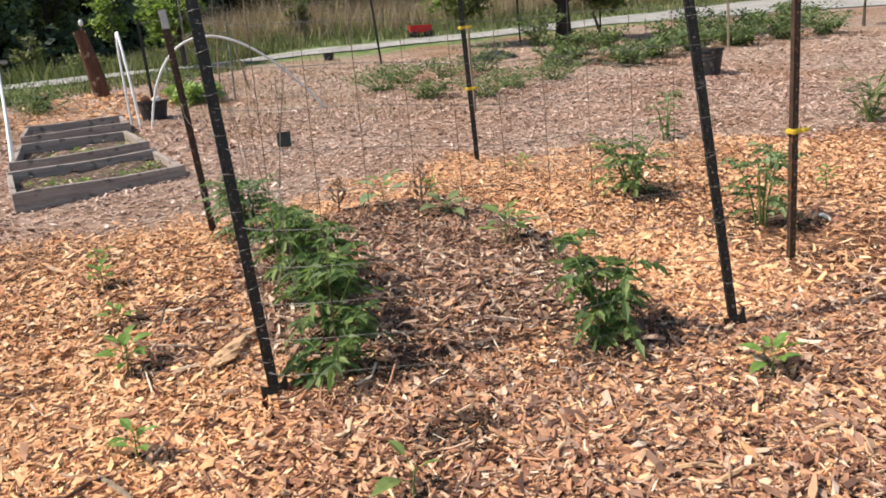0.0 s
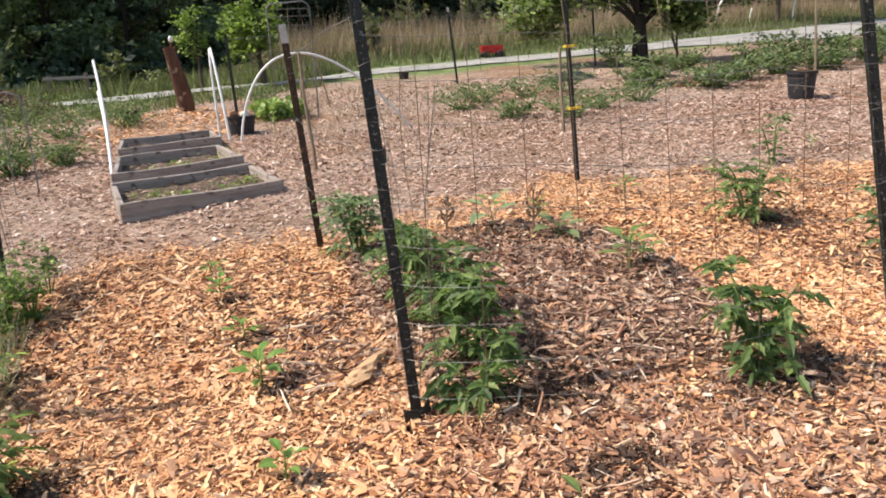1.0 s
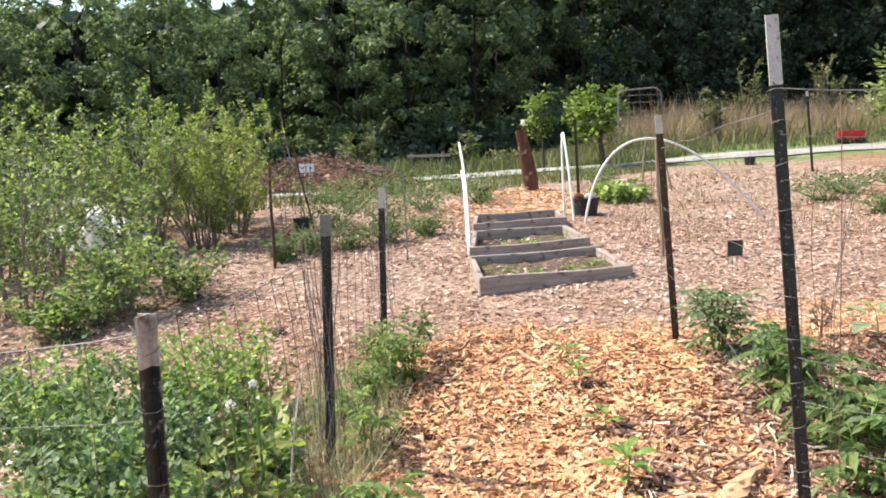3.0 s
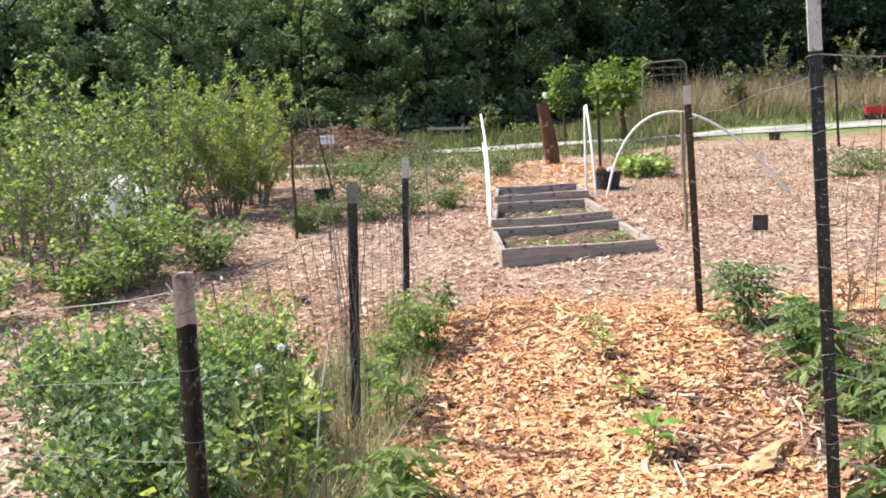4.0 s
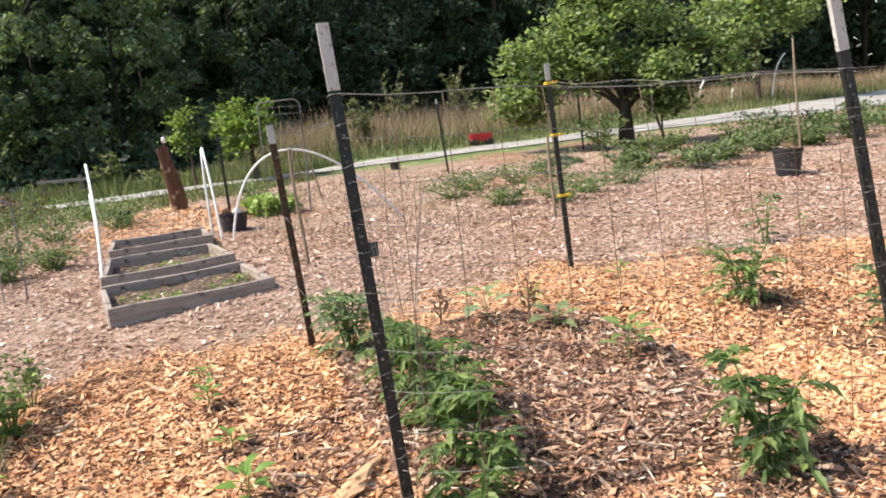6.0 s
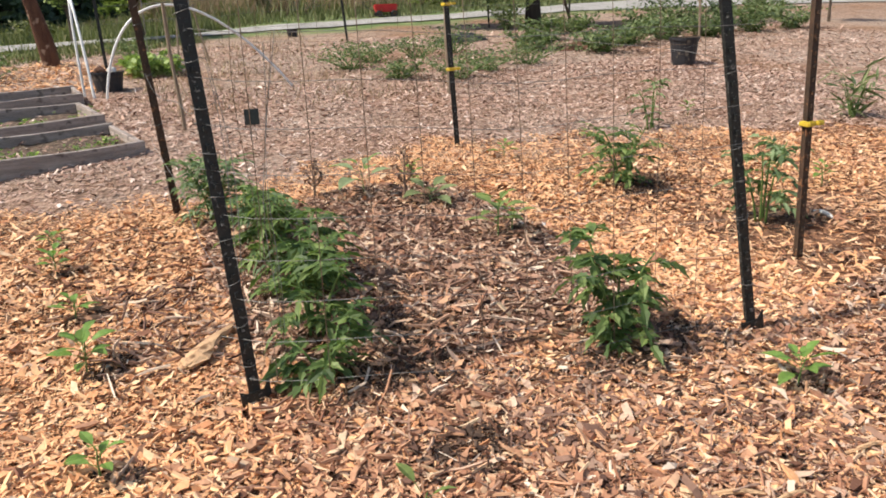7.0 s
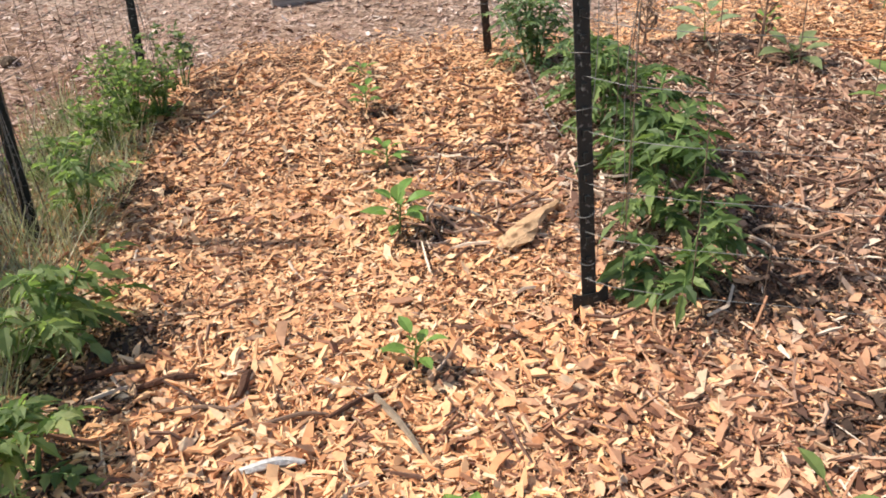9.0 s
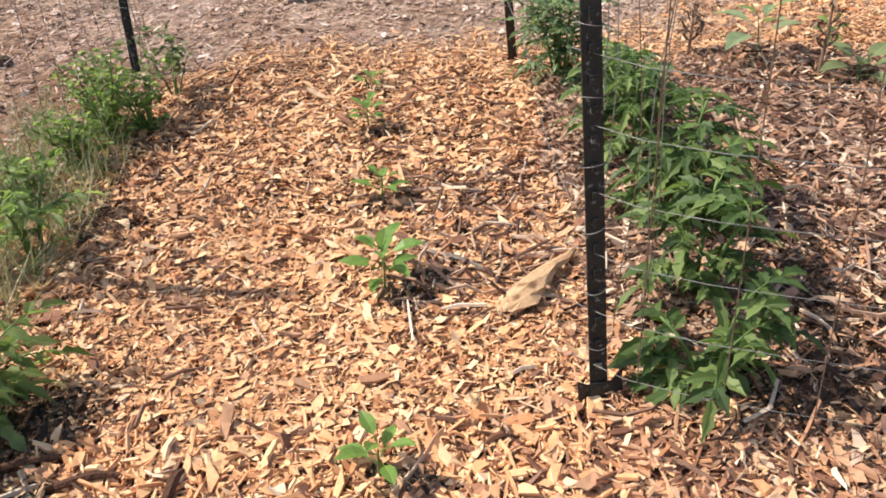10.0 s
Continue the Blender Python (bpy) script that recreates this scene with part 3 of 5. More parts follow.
# ---- fence posts and wire ----
def t_post(x, y, height, tip, top_x=None, top_y=None, paint=None, label="", turn=0.0, spade=True, ties=(), wide=1.0, tip_paint=None, wraps=()):
    """A studded steel fence post of T section with a bare tip, leaning from its foot to its top."""
    z = gz(x, y)
    tx, ty = (x if top_x is None else top_x), (y if top_y is None else top_y)
    ob = thing("fence_post", x, y, label, "fence post", "steel fence posts")
    up = Vector((tx - x, ty - y, height))
    q = Vector((0, 0, 1)).rotation_difference(up).to_matrix().to_4x4()
    ob.matrix_basis = Matrix.Translation((x, y, z)) @ q @ pose(0, 0, 0, 0, 0, turn)
    w, d, t = 0.019 * wide, 0.034, 0.004

    def section(z0, z1, grow=0.0):
        bm = bmesh.new()
        outline = [(-w, 0), (w, 0), (w, t), (t / 2 + 0.001, t), (t / 2 + 0.001, d), (-t / 2 - 0.001, d), (-t / 2 - 0.001, t), (-w, t)]
        rings = []
        for zz in (z0, z1):
            rings.append([bm.verts.new((px * (1 + grow), py * (1 + grow) - grow * 0.01, zz)) for px, py in outline])
        for k in range(8):
            bm.faces.new((rings[0][k], rings[0][(k + 1) % 8], rings[1][(k + 1) % 8], rings[1][k]))
        bm.faces.new(rings[1])
        bm.faces.new(rings[0][::-1])
        return bm

    shaft = section(-0.25, height - tip)
    for k in range(int((height - tip) / 0.055)):
        b = box(-0.006, 0.006, -0.008, 0.002, 0.03 + k * 0.055, 0.045 + k * 0.055)
        me = bpy.data.meshes.new("stud")
        b.to_mesh(me)
        b.free()
        shaft.from_mesh(me)
        bpy.data.meshes.remove(me)
    part("shaft", shaft, paint or M_POST, ob)
    if tip:
        part("tip", section(height - tip, height, 0.03), tip_paint or M_TIP, ob, "pale unpainted post tip")
    if spade:
        bm = bmesh.new()
        pts = [(-0.048, 0.062), (-0.026, 0.05), (0.026, 0.05), (0.05, 0.078), (0.05, -0.03), (0.0, -0.16), (-0.046, -0.03)]
        f0 = [bm.verts.new((px, -0.006, pz)) for px, pz in pts]
        f1 = [bm.verts.new((px, -0.002, pz)) for px, pz in pts]
        bm.faces.new(f0)
        bm.faces.new(f1[::-1])
        for k in range(7):
            bm.faces.new((f0[k], f1[k], f1[(k + 1) % 7], f0[(k + 1) % 7]))
        part("anchor_plate", bm, paint or M_POST, ob, "dark steel anchor plate at the foot")
    for k, wz in enumerate(wraps):
        a = np.linspace(0, 2 * np.pi, 15)
        line = np.stack([(w + 0.004) * np.cos(a), 0.012 + 0.026 * np.sin(a), wz + 0.006 * np.sin(a + k) + 0.004 * a / 6], -1)
        line = np.concatenate([line, [line[-1] + (0.018, -0.012, 0.008 * (-1) ** k)]])
        link("wire_tie", np_mesh("wire_tie", *tube(line, 0.0010, 5), M_WIRE), ob, "twisted grey wire tie")
    for tz in ties:
        b = box(-0.027, 0.027, -0.018, 0.038, tz - 0.011, tz + 0.011, 0.005)
        c = box(0.02, 0.06, -0.03, 0.0, tz - 0.008, tz + 0.010, 0.004)
        part("clip", c, M_YELLOW, part("insulator", b, M_YELLOW, ob, "yellow plastic wire insulator"))
    return ob


BLACK = "black studded steel fence post with a pale bare tip"
t_post(0.34, 2.57, 1.61, 0.20, 0.25, 2.66, None, "tall " + BLACK, 8, wraps=(0.14, 0.27, 0.40, 0.53, 0.66, 0.79, 0.92, 1.05, 1.18, 1.30, 1.39))
t_post(0.40, 4.72, 1.27, 0.10, 0.31, 4.70, M_POST_RUST, "rust-brown steel fence post with a grey tip", 5, False, wraps=(0.25, 0.5, 0.75, 1.0))
t_post(-1.28, 4.78, 0.92, 0.12, -1.25, 4.80, None, BLACK, 0, False, wraps=(0.3, 0.55, 0.78))
t_post(-1.24, 3.14, 1.00, 0.08, -1.20, 3.14, None, "black fence post wrapped in tangled wire mesh", 0, False, tip_paint=M_WIRE)
t_post(-1.190, 1.60, 1.05, 0.095, -1.171, 1.60, None, "short black steel fence post with chipped pale tip", 172, False, (), 0.92, M_TIP_WORN, (0.62, 0.74, 0.88, 0.985, 1.02))
t_post(2.08, 2.26, 1.62, 0.20, 1.80, 2.30, None, "leaning " + BLACK, -4, wraps=(0.2, 0.45, 0.7, 0.95, 1.2, 1.36))
t_post(2.85, 2.73, 1.58, 0.10, 2.78, 2.72, M_POST_RUST, "dark steel fence post with a yellow insulator", 3, False, (0.62,))
t_post(2.46, 5.44, 1.50, 0.12, 2.39, 5.46, None, "black fence post with yellow wire insulators", 0, False, (1.36, 0.99, 0.55))
t_post(4.25, 13.1, 1.25, 0.08, 4.15, 13.1, None, "black fence post with a white tip by the lane", 0, False)
t_post(7.6, 14.4, 1.25, 0.0, 7.55, 14.4, None, "black fence post near the apple tree", 0, False)
t_post(9.6, 14.6, 1.2, 0.0, 9.6, 14.6, None, "black fence post near the lane", 0, False)
t_post(0.45, 11.2, 1.05, 0.0, 0.42, 11.2, None, "black fence post behind the raised beds", 0, False)


def wire_panel(x0, y0, x1, y1, top0, top1, bottom, rows, step, sag=0.0, bulge=0.0, gauge=0.0013, label="", rusty=True, name="wire_fence"):
    """Welded wire between two posts: each strand is a part."""
    ob = thing(name, x0, y0, label, "wire fence", "", 0.0)
    ob.matrix_basis = Matrix.Identity(4)
    length = math.hypot(x1 - x0, y1 - y0)
    ax, ay = (y1 - y0) / length, -(x1 - x0) / length
    phase = rng.uniform(0, 6)

    def at(s, h):
        x, y = x0 + (x1 - x0) * s, y0 + (y1 - y0) * s
        lo = gz(x, y)
        top = (top0 + gz(x0, y0)) * (1 - s) + (top1 + gz(x1, y1)) * s
        arc = 4 * s * (1 - s)
        z = lo + bottom + (top - lo - bottom) * h - sag * arc * (0.4 + 0.6 * (1 - abs(2 * h - 1)))
        out = bulge * (s / 0.34) * math.exp(1 - s / 0.34) * (1 - h) ** 0.5 + 0.012 * math.sin(9 * s + phase + 3 * h)
        return (x + ax * out, y + ay * out, z + 0.008 * math.sin(14 * s + phase))

    n = max(6, int(length / 0.12))
    for r in range(rows + 1):
        v, f = tube([at(s, r / rows) for s in np.linspace(0, 1, n)], gauge * (1.5 if r == rows else 0.75), 4)
        link("strand", np_mesh("strand", v, f, M_WIRE), ob)
    for k in range(1, int(length / step) if step else 0):
        v, f = tube([at(k * step / length, h) for h in np.linspace(0, 1, rows + 1)], gauge * 1.1, 4)
        link("stay", np_mesh("stay", v, f, M_WIRE_RUST if rusty else M_WIRE), ob)
    return ob


wire_panel(0.265, 2.63, 1.95, 2.28, 1.40, 1.34, 0.10, 10, 0.155, 0.05, 0.20, 0.0012, "sagging welded wire fence between two black posts")
wire_panel(0.28, 2.64, 0.32, 4.70, 1.36, 1.10, 0.45, 2, None, 0.05, 0.0, 0.0014, "two thin fence wires running between posts")
wire_panel(1.90, 2.30, 2.41, 5.44, 1.32, 1.36, 0.62, 2, None, 0.03, 0.0, 0.0013, "thin fence wires closing the bed")
wire_panel(-1.18, 1.62, -1.22, 3.14, 1.02, 0.86, 0.05, 8, 0.155, 0.06, 0.05, 0.0010, "slack welded wire fence over the pea plants")
wire_panel(-1.22, 3.16, -1.26, 4.78, 0.92, 0.86, 0.05, 8, 0.155, 0.03, 0.0, 0.0010, "welded wire fence beside the pea plants")
wire_panel(-1.19, 1.60, -2.8, 2.2, 1.02, 0.72, 0.05, 6, 0.155, 0.05, 0.0, 0.0009, "slack wire mesh over green pea plants")
wire_panel(0.45, 11.2, 4.2, 13.1, 0.98, 1.1, 0.15, 4, 0.6, 0.03, 0.0, 0.0024, "rusty wire fence behind the raised beds")
wire_panel(4.2, 13.1, 7.58, 14.4, 1.1, 1.15, 0.15, 4, 0.6, 0.04, 0.0, 0.0024, "wire fence beside the gravel lane")
wire_panel(7.58, 14.4, 9.6, 14.6, 1.15, 1.1, 0.15, 4, 0.6, 0.04, 0.0, 0.0024, "wire fence under the apple tree")
wire_panel(2.40, 5.46, 7.0, 7.9, 1.32, 1.2, 0.30, 3, 1.5, 0.05, 0.0, 0.0015, "strands of fence wire across the path", False)


# ---- raised beds and hoops ----
def board(parent, a, b, z0, z1, thick=0.04):
    """A sawn board on edge from a to b, its ends a little worn."""
    a, b = Vector((*a, 0)), Vector((*b, 0))
    ln = (b - a).length
    bm = box(0, ln, -thick / 2, thick / 2, z0, z1)
    bmesh.ops.subdivide_edges(bm, edges=[e for e in bm.edges if abs(e.verts[0].co.x - e.verts[1].co.x) > 0.1], cuts=7)
    k = rng.uniform(0, 6)
    for v in bm.verts:
        v.co += Vector((0, 0.005 * math.sin(3 * v.co.x + k), 0.006 * math.sin(5 * v.co.x + k)))
    bmesh.ops.bevel(bm, geom=[e for e in bm.edges if len(e.link_faces) == 2 and e.calc_face_angle() > 1.0], offset=0.004, segments=1, affect='EDGES')
    ob = part("board", bm, M_BOARD, parent)
    ob.matrix_basis = pose(a.x, a.y, 0, 0, 0, math.degrees(math.atan2(b.y - a.y, b.x - a.x)))
    return ob


def raised_bed(corners, height, label, sunk=0.07):
    """Corners front left, front right, back right, back left, on the ground."""
    (x0, y0), (x1, y1), (x2, y2), (x3, y3) = corners
    z = (gz(x0, y0) + gz(x1, y1)) / 2
    ob = thing("raised_bed", x0, y0, label, "raised bed", "raised beds", z)
    c = [Vector((x - x0, y - y0)) for x, y in corners]
    back = (gz(x2, y2) + gz(x3, y3)) / 2 - z
    board(ob, c[0], c[1], -0.12, height)
    board(ob, c[3], c[2], -0.08, height + back)
    inn = 0.024
    for p, q in ((0, 3), (1, 2)):
        d = (c[q] - c[p]).normalized() * inn
        s = 1 if p == 0 else -1
        off = Vector((s * 0.02, 0))
        side = board(ob, c[p] + d + off, c[q] - d + off, -0.10, height - 0.004)
        run = (c[q] - c[p]).length
        for v in side.data.vertices:
            v.co.z += back * v.co.x / run
    n, m = 16, 10
    u, w = np.meshgrid(np.linspace(0.03, 0.97, n), np.linspace(0.03, 0.97, m))
    cc = np.array([tuple(k) for k in c])
    xy = (cc[0] * (1 - u[..., None]) + cc[1] * u[..., None]) * (1 - w[..., None]) + (cc[3] * (1 - u[..., None]) + cc[2] * u[..., None]) * w[..., None]
    zz = height - sunk + back * w + 0.012 * np.sin(u * 11) * np.sin(w * 9) + rng.normal(0, 0.006, u.shape)
    i, j = np.meshgrid(np.arange(n - 1), np.arange(m - 1))
    a = (j * n + i).ravel()
    link("soil", np_mesh("soil", np.concatenate([xy, zz[..., None]], -1).reshape(-1, 3), np.stack([a, a + 1, a + n + 1, a + n], 1), M_SOIL), ob, "dry brown soil with chips")
    v, f = chips(260, 0, 1, 0, 1, 0.035, lambda x, y: x > -1, 0.012, False)
    k = rng.integers(0, n * m, 260)
    v = v.reshape(260, 6, 3)
    v = v - v.mean(1, keepdims=True) + np.concatenate([xy, zz[..., None]], -1).reshape(-1, 3)[k][:, None] + rng.uniform(-0.03, 0.03, (260, 1, 3)) * (1, 1, 0.1) + (0, 0, 0.008)
    tagged(link("litter", np_mesh("litter", v.reshape(-1, 3), f, M_CHIP_OLD), ob, "scattered grey chips"), kind="stuff")
    return ob


raised_bed(((-0.75, 5.88), (0.39, 6.25), (0.24, 7.05), (-0.84, 6.62)), 0.115, "low weathered grey wooden raised bed with a few weeds")
raised_bed(((-0.87, 7.02), (0.20, 7.42), (0.05, 8.22), (-0.87, 7.88)), 0.125, "weathered grey wooden raised bed with sparse sprouts", 0.09)
raised_bed(((-0.89, 8.36), (0.09, 8.66), (0.03, 9.25), (-0.90, 9.0)), 0.13, "weathered grey wooden raised bed half filled with soil", 0.09)


def pipe(name, points, radius, label, group="plastic hoops"):
    me_v, me_f = tube(points, radius, 10)
    me = np_mesh(name, me_v, me_f, M_PVC)
    me.polygons.foreach_set("use_smooth", np.ones(len(me.polygons), dtype=bool))
    return tagged(new(name, me), label, "pipe", group)


pipe("plastic_pipe", bezier((-0.89, 7.35, 0.28), (-0.90, 8.0, 0.85), (-1.05, 9.3, 1.32), 16), 0.014, "white plastic pipe leaning up from the raised bed")
pipe("plastic_pipe", bezier((-0.93, 7.9, 0.32), (-0.94, 8.3, 0.7), (-1.0, 8.7, 1.02), 12), 0.014, "white plastic pipe leaning beside another")
pipe("plastic_pipe", bezier((0.20, 9.0, 0.3), (0.17, 9.1, 1.0), (0.13, 9.42, 1.38), 12), 0.014, "white plastic pipe standing at the raised bed's corner")
pipe("plastic_pipe", bezier((0.12, 9.3, 0.3), (0.10, 9.35, 1.1), (0.12, 9.44, 1.37), 12), 0.013, "thin white plastic pipe beside the raised bed")


def arch():
    s = np.linspace(0, 1, 40)[:, None]
    p = [np.array(q) for q in ((0.29, 8.9, 0.25), (0.42, 8.9, 1.55), (1.25, 8.9, 1.65), (2.25, 8.9, 0.30))]
    curve = (1 - s) ** 3 * p[0] + 3 * s * (1 - s) ** 2 * p[1] + 3 * s ** 2 * (1 - s) * p[2] + s ** 3 * p[3]
    pipe("plastic_hoop", curve, 0.013, "bent white plastic hoop arching over wood chips")


arch()


# ---- small garden things ----
def pot(x, y, r, h, label, fill=None, name="plant_pot", turn=0.0):
    ob = thing(name, x, y, label, "pot", "black pots", None, turn)
    prof = [(r * 0.78, 0.0), (r * 0.97, h * 0.9), (r * 1.05, h * 0.9), (r * 1.06, h), (r * 0.96, h), (r * 0.94, h * 0.75), (0.0, h * 0.74)]
    n = 20
    ang = np.linspace(0, 2 * np.pi, n, endpoint=False)
    v = np.array([(a * math.cos(t), a * math.sin(t), z) for a, z in prof[:-1] for t in ang] + [(0, 0, prof[-1][1])])
    f = [(k * n + i, k * n + (i + 1) % n, (k + 1) * n + (i + 1) % n, (k + 1) * n + i) for k in range(4) for i in range(n)]
    link("wall", np_mesh("wall", v[:5 * n], f, M_BLACK_PLASTIC), ob)
    f2 = [(4 * n + i, 4 * n + (i + 1) % n, 5 * n + (i + 1) % n, 5 * n + i) for i in range(n)]
    f2 += [(6 * n, 5 * n + i, 5 * n + (i + 1) % n, 5 * n + (i + 2) % n) for i in range(0, n, 2)]
    link("fill", np_mesh("fill", v[4 * n:], np.array(f2) - 4 * n, fill or M_SOIL), ob, "earth filling the pot")
    return ob


def rock(x, y, size, mat, label, name="stone", z=0.0, group="stones"):
    bm = bmesh.new()
    bmesh.ops.create_icosphere(bm, subdivisions=2, radius=1)
    k = rng.uniform(0, 9)
    for v in bm.verts:
        n = noise.noise(v.co * 1.3 + Vector((k, k, k)))
        v.co = Vector((v.co.x * size[0], v.co.y * size[1], v.co.z * size[2])) * (1 + 0.45 * n)
    ob = part(name, bm, mat)
    ob.matrix_basis = pose(x, y, gz(x, y) + z + size[2] * 0.4, 0, 0, rng.uniform(0, 180))
    return tagged(ob, label, "stone", group)


pot(0.37, 9.5, 0.165, 0.21, "black plastic bucket holding stones beside the raised bed", None, "bucket")
pot(7.03, 8.25, 0.18, 0.34, "large black plastic pot standing on wood chips")
pot(3.73, 14.58, 0.10, 0.13, "small dark plastic pot lying empty on the wood chips")
pot(-0.9, 11.4, 0.12, 0.16, "small black plastic pot among weeds")
rock(0.30, 9.5, (0.07, 0.05, 0.05), M_STUMP, "reddish stone lying in the bucket", "stone", 0.2)
rock(0.42, 9.56, (0.05, 0.05, 0.04), M_STONE, "pale stone lying in the bucket", "stone", 0.2)
rock(-1.99, 5.04, (0.05, 0.045, 0.04), M_SOIL, "dark brown clod of earth on the path", "clod", 0.0, "")
rock(2.05, 3.62, (0.030, 0.022, 0.018), M_STONE, "small pale stone on the mulch")
rock(1.93, 3.66, (0.022, 0.02, 0.016), M_STONE, "small pale stone on the mulch")


def label_stake(x, y):
    ob = thing("plant_sign", x, y, "dark square plant sign on a thin metal stake", "sign", "", None, -8)
    bm = box(-0.055, 0.055, -0.004, 0.004, 0.13, 0.25, 0.003)
    part("panel", bm, M_DARK_SIGN, ob)
    for sx in (-0.02, 0.02):
        v, f = tube([(sx, 0.006, -0.1), (sx, 0.006, 0.2)], 0.0022, 6)
        link("stake", np_mesh("stake", v, f, M_WIRE), ob)


label_stake(1.20, 6.42)


def leaning_stump():
    ob = thing("carved_stump", -0.155, 12.0, "leaning rusty-brown wooden trunk slab with a small white figure on top", "stump")
    bm = bmesh.new()
    rows = 10
    rings = []
    for k in range(rows + 1):
        h = k / rows
        w, d = 0.10 * (1 - 0.05 * h + 0.12 * math.sin(5 * h)), 0.06 * (1 - 0.2 * h)
        cx = -0.135 * h + 0.01 * math.sin(4 * h)
        rings.append([bm.verts.new((cx + w * math.copysign(abs(math.cos(a)) ** 0.5, math.cos(a)), d * math.sin(a), -0.05 + 0.93 * h + 0.03 * h * math.sin(3 * a))) for a in np.linspace(0, 2 * np.pi, 14, endpoint=False)])
    for k in range(rows):
        for i in range(14):
            bm.faces.new((rings[k][i], rings[k][(i + 1) % 14], rings[k + 1][(i + 1) % 14], rings[k + 1][i]))
    bm.faces.new(rings[-1])
    part("trunk", bm, M_STUMP, ob)
    bm = bmesh.new()
    bmesh.ops.create_cone(bm, segments=10, radius1=0.022, radius2=0.010, depth=0.09, cap_ends=True)
    bmesh.ops.translate(bm, vec=(-0.105, 0, 0.93), verts=bm.verts)
    part("finial_neck", bm, M_STUMP, ob)
    bm = bmesh.new()
    bmesh.ops.create_uvsphere(bm, u_segments=10, v_segments=8, radius=0.032)
    bmesh.ops.scale(bm, vec=(1, 1, 1.5), verts=bm.verts)
    bmesh.ops.translate(bm, vec=(-0.105, 0, 1.0), verts=bm.verts)
    part("finial", bm, M_PVC, ob, "small white finial")


leaning_stump()


def wagon(x, y):
    ob = thing("garden_wagon", x, y, "red metal garden wagon parked on the lane's verge", "wagon", "", None, -12)
    ob.scale = (0.68, 0.68, 0.68)
    bm = box(-0.36, 0.36, -0.2, 0.2, 0.16, 0.42, 0.03)
    for v in bm.verts:
        if v.co.z > 0.3:
            v.co.x *= 1.12
            v.co.y *= 1.1
    top = [f for f in bm.faces if f.normal.z > 0.9 and f.calc_area() > 0.1]
    r = bmesh.ops.inset_region(bm, faces=top, thickness=0.03)
    bmesh.ops.translate(bm, vec=(0, 0, -0.2), verts=list({v for f in top for v in f.verts}))
    part("tray", bm, M_RED, ob, "red painted tray")
    for sx in (-0.26, 0.26):
        for sy in (-0.22, 0.22):
            bm = bmesh.new()
            bmesh.ops.create_cone(bm, segments=18, radius1=0.11, radius2=0.11, depth=0.05, cap_ends=True)
            bmesh.ops.bevel(bm, geom=bm.edges[:], offset=0.01, segments=1, affect='EDGES')
            bmesh.ops.rotate(bm, cent=(0, 0, 0), matrix=Matrix.Rotation(radians(90), 3, 'X'), verts=bm.verts)
            bmesh.ops.translate(bm, vec=(sx, sy, 0.11), verts=bm.verts)
            wheel = part("wheel", bm, M_BLACK_PLASTIC, ob, "black rubber wheel")
            bm = bmesh.new()
            bmesh.ops.create_cone(bm, segments=14, radius1=0.06, radius2=0.05, depth=0.062, cap_ends=True)
            bmesh.ops.rotate(bm, cent=(0, 0, 0), matrix=Matrix.Rotation(radians(90), 3, 'X'), verts=bm.verts)
            bmesh.ops.translate(bm, vec=(sx, sy, 0.11), verts=bm.verts)
            part("rim", bm, M_POST_RUST, wheel, "dull metal wheel rim")
    v, f = tube(bezier((-0.40, 0, 0.22), (-0.62, 0, 0.25), (-0.8, 0, 0.5)), 0.014, 6)
    link("pull_handle", np_mesh("pull_handle", v, f, M_BLACK_PLASTIC), ob)


wagon(7.0, 18.35)


def stake(x, y, h, r, dx, dy, mat, label, group="garden stakes"):
    z = gz(x, y)
    n = 7
    s = np.linspace(0, 1, n)
    pts = np.stack([x + dx * s + 0.006 * np.sin(7 * s), y + dy * s, z - 0.1 + (h + 0.1) * s], -1)
    v, f = tube(pts, np.linspace(r, r * 0.8, n), 7)
    return tagged(new("garden_stake", np_mesh("garden_stake", v, f, mat)), label, "stake", group)


WOOD_STAKE = "thin weathered wooden garden stake stuck in the ground"
stake(-2.62, 7.1, 0.95, 0.016, 0.02, 0.0, M_POST_RUST, "thin rusty brown metal stake beside the bushes")
stake(-2.88, 9.4, 1.35, 0.009, -0.25, 0, M_BARE, "tall thin wooden stake leaning over brush")
stake(-2.75, 9.2, 1.0, 0.012, -0.2, 0, M_POST_RUST, "thin rusty metal stake beside the bushes")
stake(3.44, 7.6, 0.85, 0.018, -0.02, 0, M_STAKE, WOOD_STAKE)
stake(0.78, 7.05, 1.0, 0.017, -0.05, 0, M_STAKE, WOOD_STAKE)
stake(9.5, 10.67, 1.76, 0.022, -0.08, 0, M_STAKE, WOOD_STAKE)
stake(8.9, 13.4, 1.0, 0.03, -0.4, 0, M_TRUNK, "dark wooden prop leaning at the apple tree")
stake(1.35, 11.6, 0.7, 0.014, 0.08, 0, M_STAKE, WOOD_STAKE)
stake(1.75, 11.4, 0.75, 0.014, -0.15, 0, M_STAKE, WOOD_STAKE)


